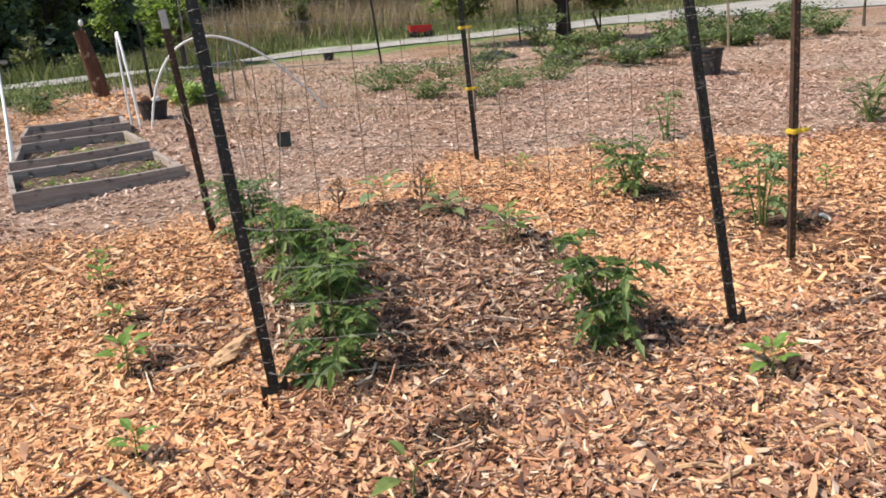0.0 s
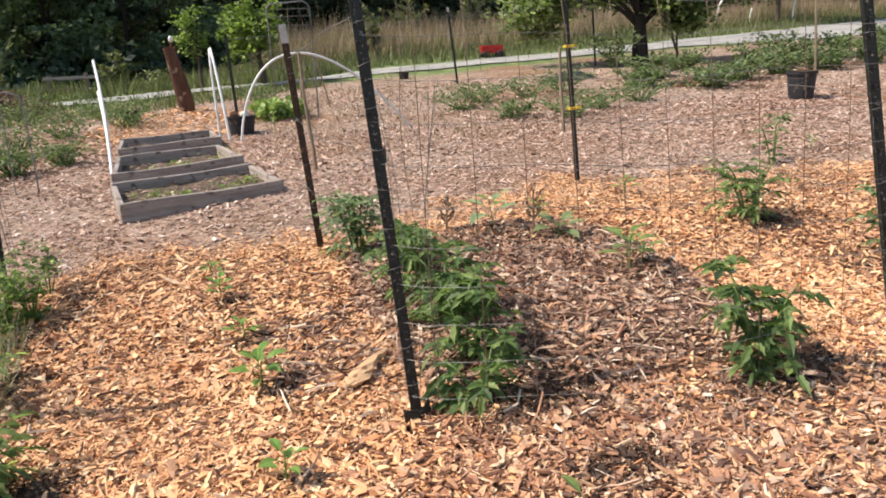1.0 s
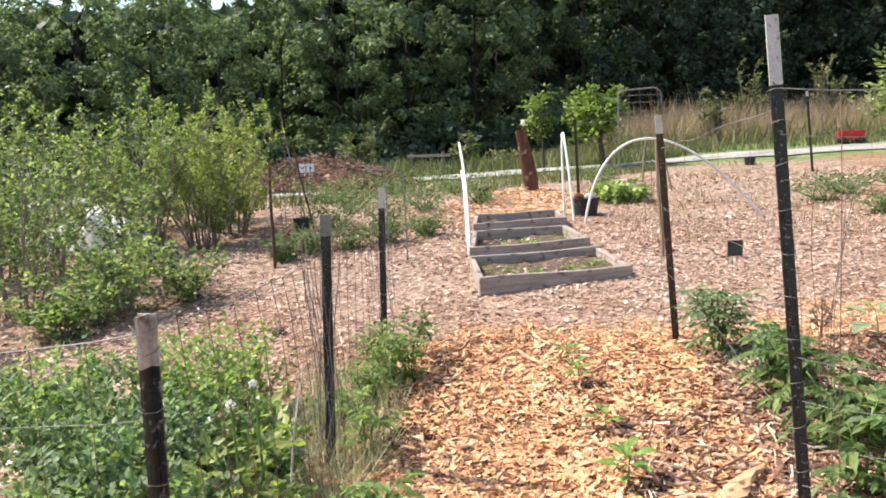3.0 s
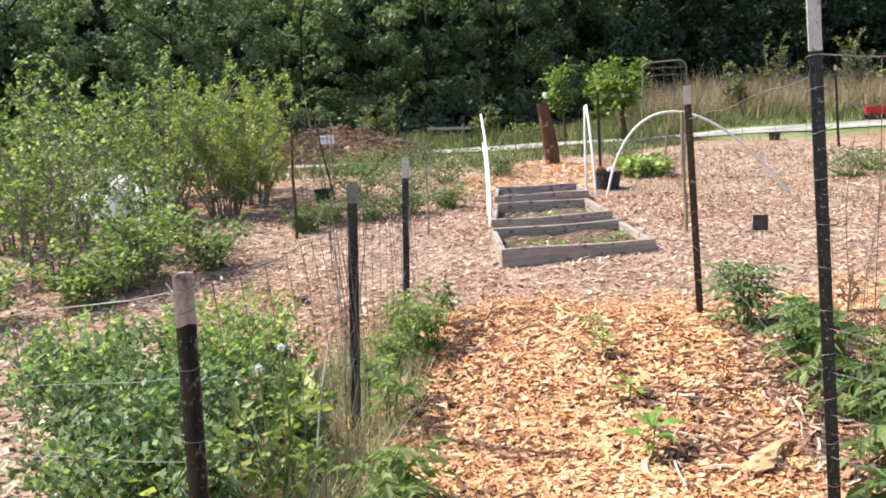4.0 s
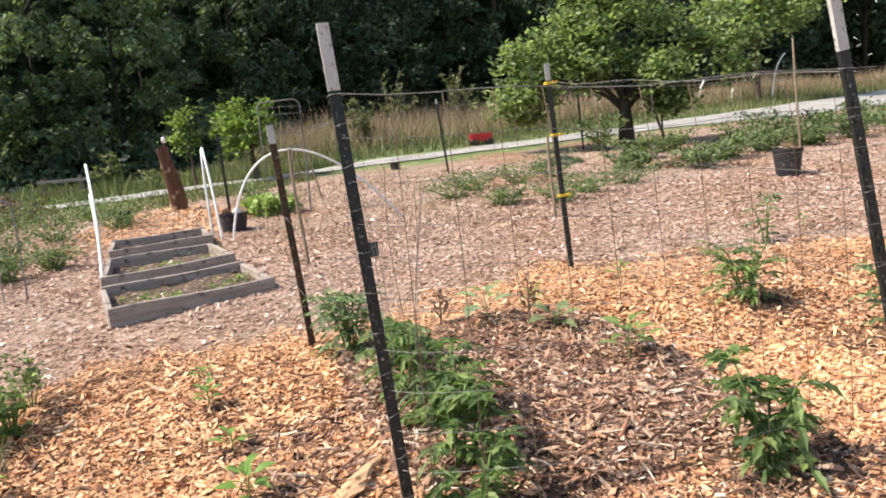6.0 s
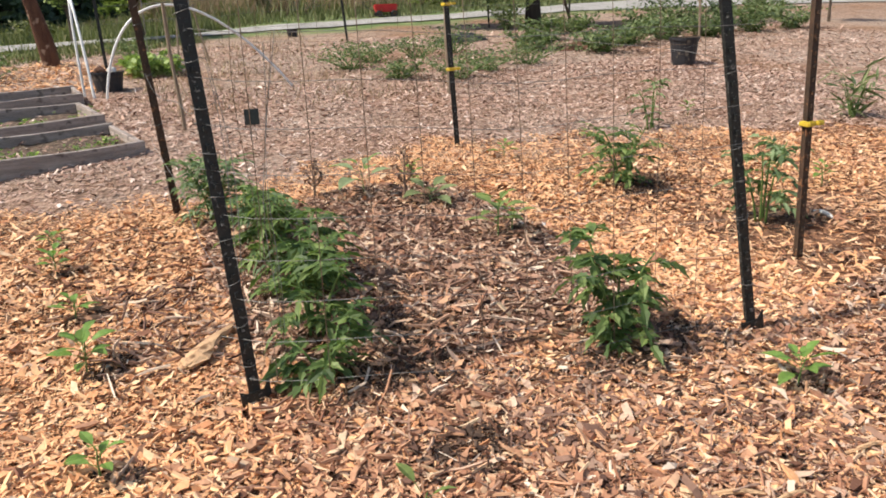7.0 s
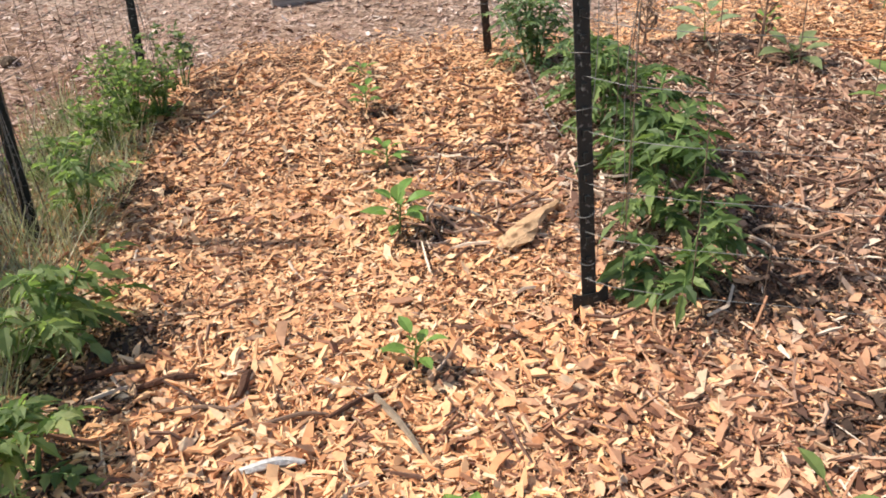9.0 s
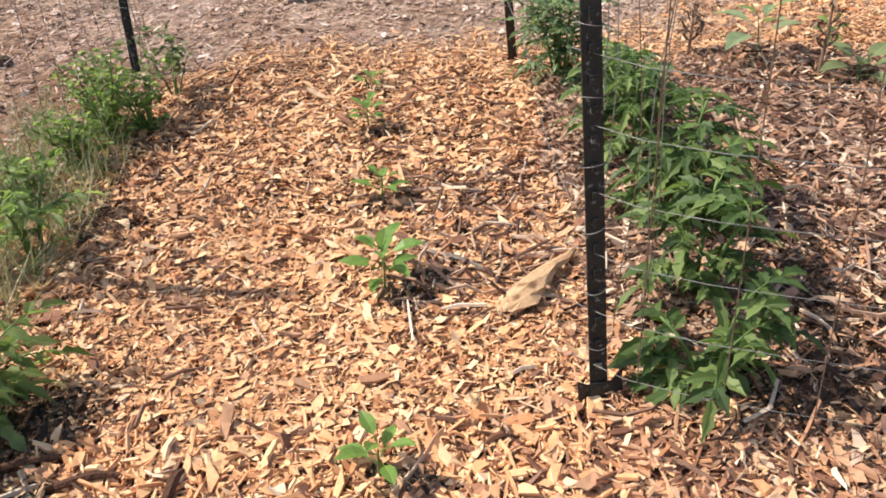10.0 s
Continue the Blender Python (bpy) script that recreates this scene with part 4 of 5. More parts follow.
def trellis(x, y):
    ob = thing("wire_trellis", x, y, "bent galvanised wire panel trellis behind the beds", "trellis", "", None, 0)
    w, h, r = 0.52, 1.42, 0.10
    ang = np.linspace(0, np.pi / 2, 6)
    corner_r = np.stack([w - r + r * np.sin(ang), 0 * ang, h - r + r * np.cos(ang)], -1)
    frame_line = np.concatenate([[(0.0, 0, -0.1), (0.0, 0, h - 0.06), (0.04, 0, h - 0.02)], corner_r, [(w, 0, h * 0.5), (w - 0.02, 0, -0.1)]])
    link("rail", np_mesh("rail", *tube(frame_line, 0.011, 6), M_WIRE), ob, "bent galvanised rail")
    for k in range(9):
        z = h - 0.09 - 0.075 * k - 0.012 * k * k
        link("wire", np_mesh("wire", *tube([(0, 0, z), (w / 2, 0.01, z + 0.01), (w, 0, z)], 0.003, 4), M_WIRE), ob)
    for k in range(1, 4):
        link("wire", np_mesh("wire", *tube([(w * k / 4, 0, 0.0), (w * k / 4, 0, h - 0.02)], 0.002, 4), M_WIRE_RUST), ob)


trellis(0.88, 10.3)
for x, h, dx in ((16.4, 0.95, 0.3), (18.36, 1.0, 0.3), (19.8, 0.6, 0.1), (21.7, 1.75, 0.65)):
    z = gz(x, 25.0)
    pipe("plastic_pipe", bezier((x, 25.0, z - 0.05), (x + 0.02, 25.0, z + h * 0.75), (x + dx, 25.0, z + h), 10), 0.035, "white plastic hoop end standing beyond the lane")


def wire_roll(x, y, h, n, r, label):
    """Loose ends of fence wire gathered up along a post."""
    ob = thing("wire_bundle", x, y, label, "wire", "")
    for k in range(n):
        a = rng.uniform(0, 2 * np.pi)
        s = np.linspace(0, 1, 14)
        q = rng.uniform(3, 12)
        rr = r * rng.uniform(0.4, 1.2)
        pts = np.stack([rr * math.cos(a) * (1 + s ** 3) + 0.012 * np.sin(q * s + a), rr * math.sin(a) + 0.012 * np.cos(q * s), h * s * rng.uniform(0.75, 1.0)], -1)
        link("strand", np_mesh("strand", *tube(pts, 0.0011, 4), M_WIRE if k % 3 else M_WIRE_RUST), ob)
    return ob


wire_roll(-1.22, 3.12, 0.98, 16, 0.035, "tangled grey wire ends gathered round a post")
wire_roll(-1.24, 4.76, 0.9, 7, 0.04, "grey wire ends beside a fence post")
wire_roll(0.43, 2.78, 1.30, 6, 0.05, "loose grey wire strands hanging by the post")


RAIL_H = 0.46


def rail_fence(x, y, turn):
    ob = thing("rail_fence", x, y, "low weathered grey rail fence before the woods", "fence", "", None, turn)
    for k in range(2):
        part("post", box(0.62 * k - 0.03, 0.62 * k + 0.03, -0.03, 0.03, -0.2, RAIL_H + 0.02 * k, 0.008), M_STAKE, ob)
    part("rail", box(-0.08, 0.78, -0.07, -0.035, RAIL_H - 0.09, RAIL_H - 0.03, 0.008), M_BOARD, ob)
    part("rail", box(-0.08, 0.70, -0.07, -0.035, RAIL_H - 0.27, RAIL_H - 0.23, 0.008), M_STAKE, ob)


rail_fence(-2.36, 15.7, -6)


def sheeting(x, y, w, d, h, turn, mat, label, name, cat):
    """A rumpled low heap of cloth or plastic film."""
    n, m = 18, 10
    u, t = np.meshgrid(np.linspace(-1, 1, n), np.linspace(-1, 1, m))
    z = h * (1 - np.abs(u) ** 3) * (1 - np.abs(t) ** 3) * (0.75 + 0.25 * np.sin(5 * u + 2 * t)) + 0.012 * np.sin(11 * u) * np.cos(9 * t)
    v = np.stack([u * w / 2 * (1 + 0.08 * np.sin(6 * t)), t * d / 2 * (1 + 0.1 * np.sin(5 * u)), z - 0.015], -1).reshape(-1, 3)
    i, j = np.meshgrid(np.arange(n - 1), np.arange(m - 1))
    a = (j * n + i).ravel()
    me = np_mesh(name, v, np.stack([a, a + 1, a + n + 1, a + n], 1), mat)
    me.polygons.foreach_set("use_smooth", np.ones(len(me.polygons), dtype=bool))
    ob = tagged(new(name, me), label, cat)
    ob.matrix_basis = pose(x, y, gz(x, y), 0, 0, turn)


sheeting(5.95, 12.4, 0.95, 0.6, 0.15, 15, M_BLACK_PLASTIC, "crumpled black plastic sheet lying among herbs", "plastic_sheet", "plastic sheet")
sheeting(6.95, 10.4, 0.75, 0.5, 0.16, -10, M_STUMP, "low heap of reddish-brown bark by the strawberries", "bark_heap", "bark heap")


def wire_hoop(x, y):
    ob = thing("wire_hoop", x, y, "thin bent pale wire hoop standing in the path", "hoop")
    line = np.concatenate([bezier((0, 0, -0.1), (0.01, 0, 0.45), (0.0, 0, 0.73), 8), bezier((0.0, 0, 0.73), (0.0, 0, 0.79), (-0.08, 0, 0.80), 5)[1:], bezier((-0.08, 0, 0.80), (-0.2, 0, 0.83), (-0.36, 0, 0.82), 4)[1:]])
    link("rod", np_mesh("rod", *tube(line, 0.007, 6), M_WIRE), ob)
    link("leg", np_mesh("leg", *tube([(-0.17, 0.02, -0.1), (-0.16, 0.01, 0.5), (-0.16, 0, 0.81)], 0.005, 6), M_WIRE), ob)


wire_hoop(-1.44, 7.24)


# ---- plants ----
def around(n, spread_up=0.6):
    """n ways out from a stem, mostly level."""
    a = rng.uniform(0, 2 * np.pi, n)
    z = rng.normal(0.15, spread_up, n)
    return unit(np.stack([np.cos(a), np.sin(a), z], -1))


def tomato(x, y, h, r, stems, label, mat=None, leaf=0.055, fronds=9, group="tomato plants", name="tomato_plant"):
    """Bushy plant with compound leaves: leaflets in pairs along drooping stalks."""
    ob = thing(name, x, y, label, "plant", group)
    lf = Heap()
    for k in range(stems):
        st = Heap()
        a = 2 * np.pi * (k + rng.uniform(0, 0.6)) / stems
        reach = r * rng.uniform(0.15, 0.75)
        top = np.array((math.cos(a) * reach, math.sin(a) * reach, h * rng.uniform(0.65, 1.0)))
        pts = bezier((0.02 * math.cos(a), 0.02 * math.sin(a), -0.03), (top[0] * 0.35, top[1] * 0.35, top[2] * 0.7), top, 7)
        st.add(*tube(pts, np.linspace(0.007, 0.003, 7), 5))
        for _ in range(fronds):
            s = rng.uniform(0.25, 1.0)
            p = pts[int(s * 6)]
            b = rng.uniform(0, 2 * np.pi)
            ln = r * rng.uniform(0.35, 0.75) * (1.15 - 0.4 * s)
            end = p + np.array((math.cos(b) * ln, math.sin(b) * ln, (rng.uniform(-0.45, 0.1) + 0.75 * s * rng.uniform(0.2, 1.0)) * ln))
            mid = (p + end) / 2 + np.array((0, 0, 0.22 * ln))
            stalk = bezier(p, mid, end, 6)
            st.add(*tube(stalk, np.linspace(0.003, 0.0012, 6), 4))
            way = unit(np.gradient(stalk, axis=0))
            side = unit(np.cross(way, (0, 0, 1.0)))
            idx = np.array([2, 3, 4])
            for sg in (-1, 1):
                lf.add(*blades(stalk[idx], way[idx] * 0.55 + sg * side[idx] + rng.normal(0, 0.18, (3, 3)), leaf * rng.uniform(0.7, 1.2, 3), leaf * 0.50, 0.28, 0.2, 1.0, LOBED))
                lf.add(*leaves(stalk[idx] + way[idx] * 0.012, way[idx] * 0.7 + sg * side[idx] + rng.normal(0, 0.25, (3, 3)), leaf * rng.uniform(0.3, 0.55, 3), leaf * 0.26, 0.28, 0.2))
            lf.add(*blades(stalk[-1:], way[-1:], leaf * 1.35, leaf * 0.58, 0.35, 0.2, 0.8, LOBED))
        link("stem", st.mesh("stem", M_GREENSTEM, True), ob)
    link("foliage", lf.mesh("foliage", mat or M_TOMATO), ob)
    return ob


def seedling(x, y, h, n, leaf, label, mat=None, group="pepper seedlings", name="pepper_seedling", bare=False):
    """A small plant with a few large leaves, each one a part."""
    ob = thing(name, x, y, label, "plant", group, None, rng.uniform(0, 360))
    v, f = tube(bezier((0, 0, -0.03), (0.006, 0.004, h * 0.5), (rng.uniform(-0.02, 0.02), rng.uniform(-0.02, 0.02), h), 6), np.linspace(0.004, 0.002, 6), 6)
    link("stem", np_mesh("stem", v, f, M_BARE if bare else M_GREENSTEM), ob)
    for k in range(n):
        s = (k + 1) / n
        a = k * 2.4
        p = np.array([[0.003 * math.cos(a), 0.003 * math.sin(a), h * (0.35 + 0.65 * s)]])
        way = np.array([[math.cos(a), math.sin(a), 0.3 + 0.8 * s]])
        ln = leaf * rng.uniform(0.7, 1.15) * (1.1 - 0.35 * s)
        hp = Heap()
        end = p + unit(way) * ln * 0.35
        hp.add(*tube(np.concatenate([p, end]), 0.0016, 4))
        hp.add(*blades(end, way * (1, 1, 0.7), ln, ln * 0.48, 0.28, 0.15, 0.3))
        link("leaf", hp.mesh("leaf", mat or M_PEPPER), ob)
    return ob


def bush(x, y, h, r, stems, count, leaf, mat, label, name="bush", group="bushes", wood=None, low=0.15, twig=0.006, slim=0.5, up=0.5):
    """A many-stemmed shrub: bent stems that fork, with leaves thick towards the tips."""
    ob = thing(name, x, y, label, "bush", group)
    lf = Heap()
    tips, shoots = [], []
    for k in range(stems):
        st = Heap()
        a = 2 * np.pi * (k + rng.uniform(0, 0.8)) / stems
        reach = r * rng.uniform(0.3, 0.95)
        top = np.array((math.cos(a) * reach, math.sin(a) * reach, h * rng.uniform(0.5, 1.05 if h < 0.7 else 1.25)))
        pts = bezier(((0.16 if h > 0.6 else 0.05) * math.cos(a) * r, (0.16 if h > 0.6 else 0.05) * math.sin(a) * r, -0.04), (top[0] * 0.4, top[1] * 0.4, top[2] * 0.6), top, 8)
        st.add(*tube(pts, np.linspace(twig * 1.6, twig * 0.4, 8), 5))
        for s in ((1, 2, 3, 4, 5, 6, 7) if h > 0.3 else (1, 4, 6)):
            tips.append((pts[s], 0.5 + 0.1 * s))
            b = rng.uniform(0, 2 * np.pi)
            if h > 0.6:
                e = pts[s] + np.array((math.cos(b) * 0.7, math.sin(b) * 0.7, rng.uniform(0.4, 1.3))) * min(r, 0.7) * rng.uniform(0.2, 0.6)
            else:
                e = pts[s] + np.array((math.cos(b), math.sin(b), rng.uniform(0.1, 0.9))) * r * rng.uniform(0.2, 0.55)
                e[2] = min(e[2], max(h * 1.05, pts[s][2] + 0.08))
            if h > 0.6:
                st.add(*tube(np.stack([pts[s], (pts[s] + e) / 2 + (0, 0, 0.02), e]), (twig * 0.5, twig * 0.35, twig * 0.2), 4))
                shoots.append((pts[s], e))
            tips += [((pts[s] + e) / 2, 0.8), (e, 1.0)]
        link("stem", st.mesh("stem", wood or M_BARE, True), ob)
    if h > 0.6:
        ends = np.array(shoots)
        ends = ends[ends[:, 1, 2] > low * h]
        pick = rng.integers(0, len(ends), count)
        u = rng.uniform(0.1, 1.05, (count, 1)) ** 0.8
        along_shoot = unit(ends[pick, 1] - ends[pick, 0])
        p = ends[pick, 0] * (1 - u) + ends[pick, 1] * u + rng.normal(0, 0.018, (count, 3))
        way = along_shoot * 0.7 + around(count, 0.4)
    else:
        centre = np.array([t for t, _ in tips])
        weight = np.array([w for _, w in tips])
        weight[centre[:, 2] < low * h] = 0
        pick = rng.choice(len(centre), count, p=weight / weight.sum())
        p = centre[pick] + rng.normal(0, 1, (count, 3)) * (r * 0.08, r * 0.08, h * 0.05)
        p[:, 2] = np.maximum(p[:, 2], 0.01)
        way = around(count, 0.5) + (0, 0, up * 0.4)
    lf.add(*leaves(p, way, leaf * rng.uniform(0.6, 1.25, count), leaf * slim, 0.12, 0.15, 0.9))
    link("foliage", lf.mesh("foliage", mat), ob)
    return ob


TOM = "bushy green tomato plant growing along the wire fence"
tomato(0.57, 2.55, 0.20, 0.22, 3, "low green tomato plant with drooping leaves at the fence", M_TOMATO_PALE, 0.060, 6)
tomato(0.62, 2.86, 0.32, 0.23, 4, TOM, M_TOMATO_PALE, 0.056, 9)
tomato(0.71, 3.28, 0.34, 0.25, 5, TOM, M_TOMATO, 0.054, 10)
tomato(0.66, 3.62, 0.33, 0.25, 5, TOM, M_TOMATO_PALE, 0.050, 10)
tomato(0.70, 4.02, 0.27, 0.25, 5, TOM, M_PEA, 0.042, 13)
tomato(0.56, 4.42, 0.39, 0.27, 6, TOM, M_PEA, 0.038, 16)
tomato(1.57, 2.40, 0.41, 0.22, 4, "bushy tomato plant with drooping leaves in brown mulch", M_TOMATO_PALE, 0.062, 10)
tomato(2.92, 4.12, 0.36, 0.32, 6, "tomato plant spreading on fresh wood chips", M_TOMATO_PALE, 0.045, 10)
tomato(3.10, 3.20, 0.55, 0.24, 4, "tall thin tomato plant beside a fence post", M_PEA, 0.055, 8)
tomato(4.1, 5.3, 0.42, 0.18, 3, "slender young tomato plant on wood chips", M_PEA, 0.045, 6)

PEP = "small green pepper seedling with broad leaves in mulch"
for x, y, h, n in ((-0.13, 3.02, 0.17, 9), (-0.15, 3.50, 0.10, 5), (-0.21, 4.02, 0.12, 7), (-0.22, 4.45, 0.06, 5),
                   (-0.06, 1.86, 0.10, 6), (1.94, 1.93, 0.13, 8), (4.7, 5.55, 0.14, 6), (3.9, 3.5, 0.16, 8), (1.72, 4.55, 0.16, 7), (2.6, 5.0, 0.12, 6)):
    seedling(x, y, h * 0.8, n + 2, 0.098 if y < 3.2 else 0.075, PEP)
seedling(1.70, 3.47, 0.20, 10, 0.15, "young pepper plant with large dark leaves", M_TOMATO_PALE)
seedling(1.82, 3.55, 0.12, 6, 0.10, "young pepper plant with large dark leaves", M_TOMATO_PALE)


seedling(-0.12, 2.40, 0.10, 7, 0.078, PEP)
seedling(0.57, 1.82, 0.11, 3, 0.10, "wilting pepper seedling with two or three leaves", M_TOMATO_PALE)


def dead_stalk(x, y, h):
    ob = thing("dead_stalk", x, y, "leafless brown branched plant stalk in the mulch", "plant stalk", "dead stalks")
    main = bezier((0, 0, -0.03), (0.01, 0, h * 0.5), (0.015, 0.01, h), 7)
    link("stem", np_mesh("stem", *tube(main, np.linspace(0.008, 0.005, 7), 6), M_TWIG), ob)
    for k in range(14):
        p = main[3 + k % 4]
        a = k * 2.4
        e = p + np.array((math.cos(a) * 0.045, math.sin(a) * 0.045, 0.05))
        hp = Heap()
        hp.add(*tube(bezier(p, p + (e - p) * (0.7, 0.7, 0.2), e, 4), np.linspace(0.004, 0.003, 4), 4))
        hp.add(*leaves(np.repeat(e[None], 4, 0), around(4, 0.6), 0.030, 0.016, 0.4, 0.3))
        link("twig", hp.mesh("twig", M_TWIG), ob)


dead_stalk(1.53, 4.22, 0.26)
dead_stalk(1.12, 4.55, 0.17)
seedling(1.66, 4.16, 0.08, 9, 0.17, "low plant with drooping grey-green leaves", M_HERB)
seedling(1.40, 4.50, 0.17, 7, 0.19, "young plant with large upright green leaves", M_PEA)
bush(5.9, 4.9, 0.36, 0.22, 9, 90, 0.22, M_HERB, "spiky clump of long green leaves", "iris_clump", "iris clumps", M_GREENSTEM, 0.0, 0.004, 0.12)

PEA = "tangled green pea plants with small white flowers at the fence"
for x, y, h, r in ((-1.75, 2.35, 0.50, 0.34), (-1.72, 2.85, 0.42, 0.30), (-2.15, 2.9, 0.45, 0.34), (-1.9, 3.35, 0.46, 0.32), (-2.45, 3.35, 0.38, 0.30), (-1.75, 3.7, 0.36, 0.22), (-1.52, 2.2, 0.40, 0.25), (-1.62, 3.3, 0.26, 0.2), (-1.40, 2.95, 0.22, 0.16)):
    ob = bush(x, y, h, r, 14, 800 if r < 0.25 else 2700, 0.036, M_PEA if y < 3.3 else M_PALE_LEAF, PEA, "pea_plant", "pea plants", M_GREENSTEM, 0.15, 0.004, 0.55, 1.8)
    k = 2
    p = np.stack([rng.uniform(-r, r, k) * 0.8, rng.uniform(-r, r, k) * 0.8, rng.uniform(0.75, 1.02, k) * h], -1)
    for q in p:
        fl = Heap()
        fl.add(*leaves(np.repeat(q[None], 5, 0), around(5, 0.8), 0.011, 0.010, 0.0, 0.1))
        link("flower", fl.mesh("flower", M_FLOWER), ob, "small white flower")
for x, y, h, r in ((-1.13, 4.02, 0.34, 0.15), (-1.22, 4.14, 0.28, 0.15), (-1.05, 4.12, 0.22, 0.13), (-1.20, 3.86, 0.20, 0.14)):
    bush(x, y, h, r, 12, 420, 0.034, M_PALE_LEAF, "compact green pea plant at the fence's foot", "pea_plant", "pea plants", M_GREENSTEM, 0.0, 0.003, 0.5)
for x, y in ((-1.3, 3.6), (-1.34, 2.75)):
    bush(x, y, 0.16, 0.16, 10, 260, 0.036, M_PALE_LEAF, "pale green clover-like weeds under the wire fence", "clover_patch", "clover patches", M_GREENSTEM, 0.0, 0.003, 0.6)
bush(-1.02, 4.45, 0.26, 0.13, 4, 160, 0.04, M_HERB, "small leggy green plant in wood chips", "pea_plant", "pea plants", M_GREENSTEM, 0.2, 0.003, 0.5)
tomato(-1.12, 3.24, 0.27, 0.21, 3, "tomato plant beside the wire fence", M_PALE_LEAF, 0.045, 7)
tomato(-0.99, 2.58, 0.30, 0.25, 3, "tomato plant with broad drooping leaves", M_PALE_LEAF, 0.058, 8)
tomato(-0.94, 2.16, 0.17, 0.17, 3, "small tomato plant at the edge of the mulch", M_PALE_LEAF, 0.05, 6)


for x, y in ((-1.36, 2.52), (-1.48, 2.2), (-1.38, 2.9)):
    bush(x, y, 0.40, 0.17, 6, 120, 0.066, M_YELLOWGREEN, "leggy yellow-green mustard plant among the peas", "mustard_plant", "mustard plants", M_GREENSTEM, 0.2, 0.004, 0.5)


def puff(x, y, h):
    ob = thing("onion_flower", x, y, "round white onion flower on a green stalk", "flower", "onion flowers")
    link("stalk", np_mesh("stalk", *tube(bezier((0, 0, -0.05), (0.02, 0, h * 0.5), (0, 0, h), 6), 0.004, 6), M_GREENSTEM), ob)
    k = 90
    d = unit(rng.normal(size=(k, 3)))
    hp = Heap()
    hp.add(*leaves(np.array((0, 0, h)) + d * 0.006, d, 0.009, 0.006, 0.0, 0.1))
    link("head", hp.mesh("head", M_FLOWER), ob, "white flower head")


puff(-1.40, 2.56, 0.50)
puff(-1.33, 2.58, 0.56)
stake(-1.33, 2.75, 0.54, 0.004, 0.10, 0.05, M_STONE, "thin pale stick standing among pea plants")
BLUE = "leafy yellow-green blueberry bush with many thin stems"
for x, y, h, r in ((-4.35, 8.2, 1.18, 1.0), (-5.3, 7.9, 1.3, 1.1), (-3.7, 9.1, 1.0, 0.8), (-6.3, 8.4, 1.3, 1.1), (-5.0, 9.6, 1.2, 1.0), (-6.6, 7.0, 1.3, 1.0), (-5.1, 6.8, 1.1, 0.85), (-4.2, 10.0, 1.0, 0.8), (-3.75, 8.35, 0.95, 0.7)):
    bush(x, y, h, r * 1.15, 14, 4600, 0.05, M_YELLOWGREEN if x > -4.25 else M_BLUEB, BLUE, "blueberry_bush", "blueberry bushes", M_BARE, 0.2, 0.008, 0.5, 1.4)
for x, y, h, r in ((-3.3, 5.65, 0.5, 0.38), (-4.15, 5.75, 0.9, 0.5), (-2.95, 5.95, 0.35, 0.3), (-4.3, 6.4, 1.0, 0.55), (-3.6, 6.3, 0.75, 0.42), (-3.9, 4.6, 0.35, 0.32), (-3.45, 5.1, 0.25, 0.25), (-3.35, 5.4, 0.45, 0.36), (-4.7, 5.6, 0.9, 0.5)):
    bush(x, y, h, r * 1.3, 10, 900, 0.056, M_BLUEB, "low leafy green berry bush on mulch", "berry_bush", "berry bushes", M_BARE, 0.05, 0.005, 0.5, 1.2)
for x, y, h, r in ((-2.5, 9.3, 0.5, 0.4), (-2.45, 7.75, 0.32, 0.22), (-2.62, 7.4, 0.3, 0.16), (-2.05, 7.8, 0.3, 0.2), (-1.75, 8.1, 0.3, 0.25), (-1.4, 8.5, 0.28, 0.28), (-1.9, 9.2, 0.4, 0.35),
                   (-1.6, 10.5, 0.4, 0.4), (-0.9, 10.9, 0.35, 0.35), (-2.6, 10.8, 0.45, 0.45), (-1.3, 12.2, 0.4, 0.45), (0.9, 12.4, 0.35, 0.35), (-2.2, 12.4, 0.4, 0.5), (-3.1, 11.6, 0.4, 0.5),
                   (3.2, 9.9, 0.30, 0.40), (3.7, 10.5, 0.30, 0.4), (4.0, 8.5, 0.30, 0.38), (4.6, 9.0, 0.28, 0.4), (5.4, 9.3, 0.30, 0.45), (5.1, 10.9, 0.45, 0.42), (4.4, 10.6, 0.3, 0.4), (3.4, 8.8, 0.22, 0.25)):
    bush(x, y, h * 0.75, r * 1.45, 14, 620, 0.05, M_HERB, "low clump of green herbs on wood chips", "herb_clump", "herb clumps", M_GREENSTEM, 0.0, 0.005)
for x, y, h, r in ((7.0, 9.9, 0.25, 0.6), (7.9, 10.5, 0.28, 0.65), (8.9, 10.8, 0.28, 0.6), (9.3, 11.8, 0.4, 0.7), (10.3, 11.6, 0.4, 0.7), (11.2, 11.2, 0.38, 0.7), (10.6, 12.6, 0.45, 0.7), (7.2, 11.8, 0.3, 0.6), (8.2, 12.4, 0.3, 0.6), (12.3, 11.3, 0.35, 0.6), (7.6, 13.7, 0.6, 0.5), (11.7, 12.5, 0.4, 0.7), (12.9, 12.9, 0.45, 0.7), (14.0, 13.4, 0.4, 0.7), (9.9, 10.9, 0.3, 0.6), (6.3, 10.6, 0.25, 0.5)):
    bush(x, y, h, r, 9, 760, 0.085, M_HERB, "low spreading green strawberry patch", "strawberry_patch", "strawberry patches", M_GREENSTEM, 0.0, 0.005)
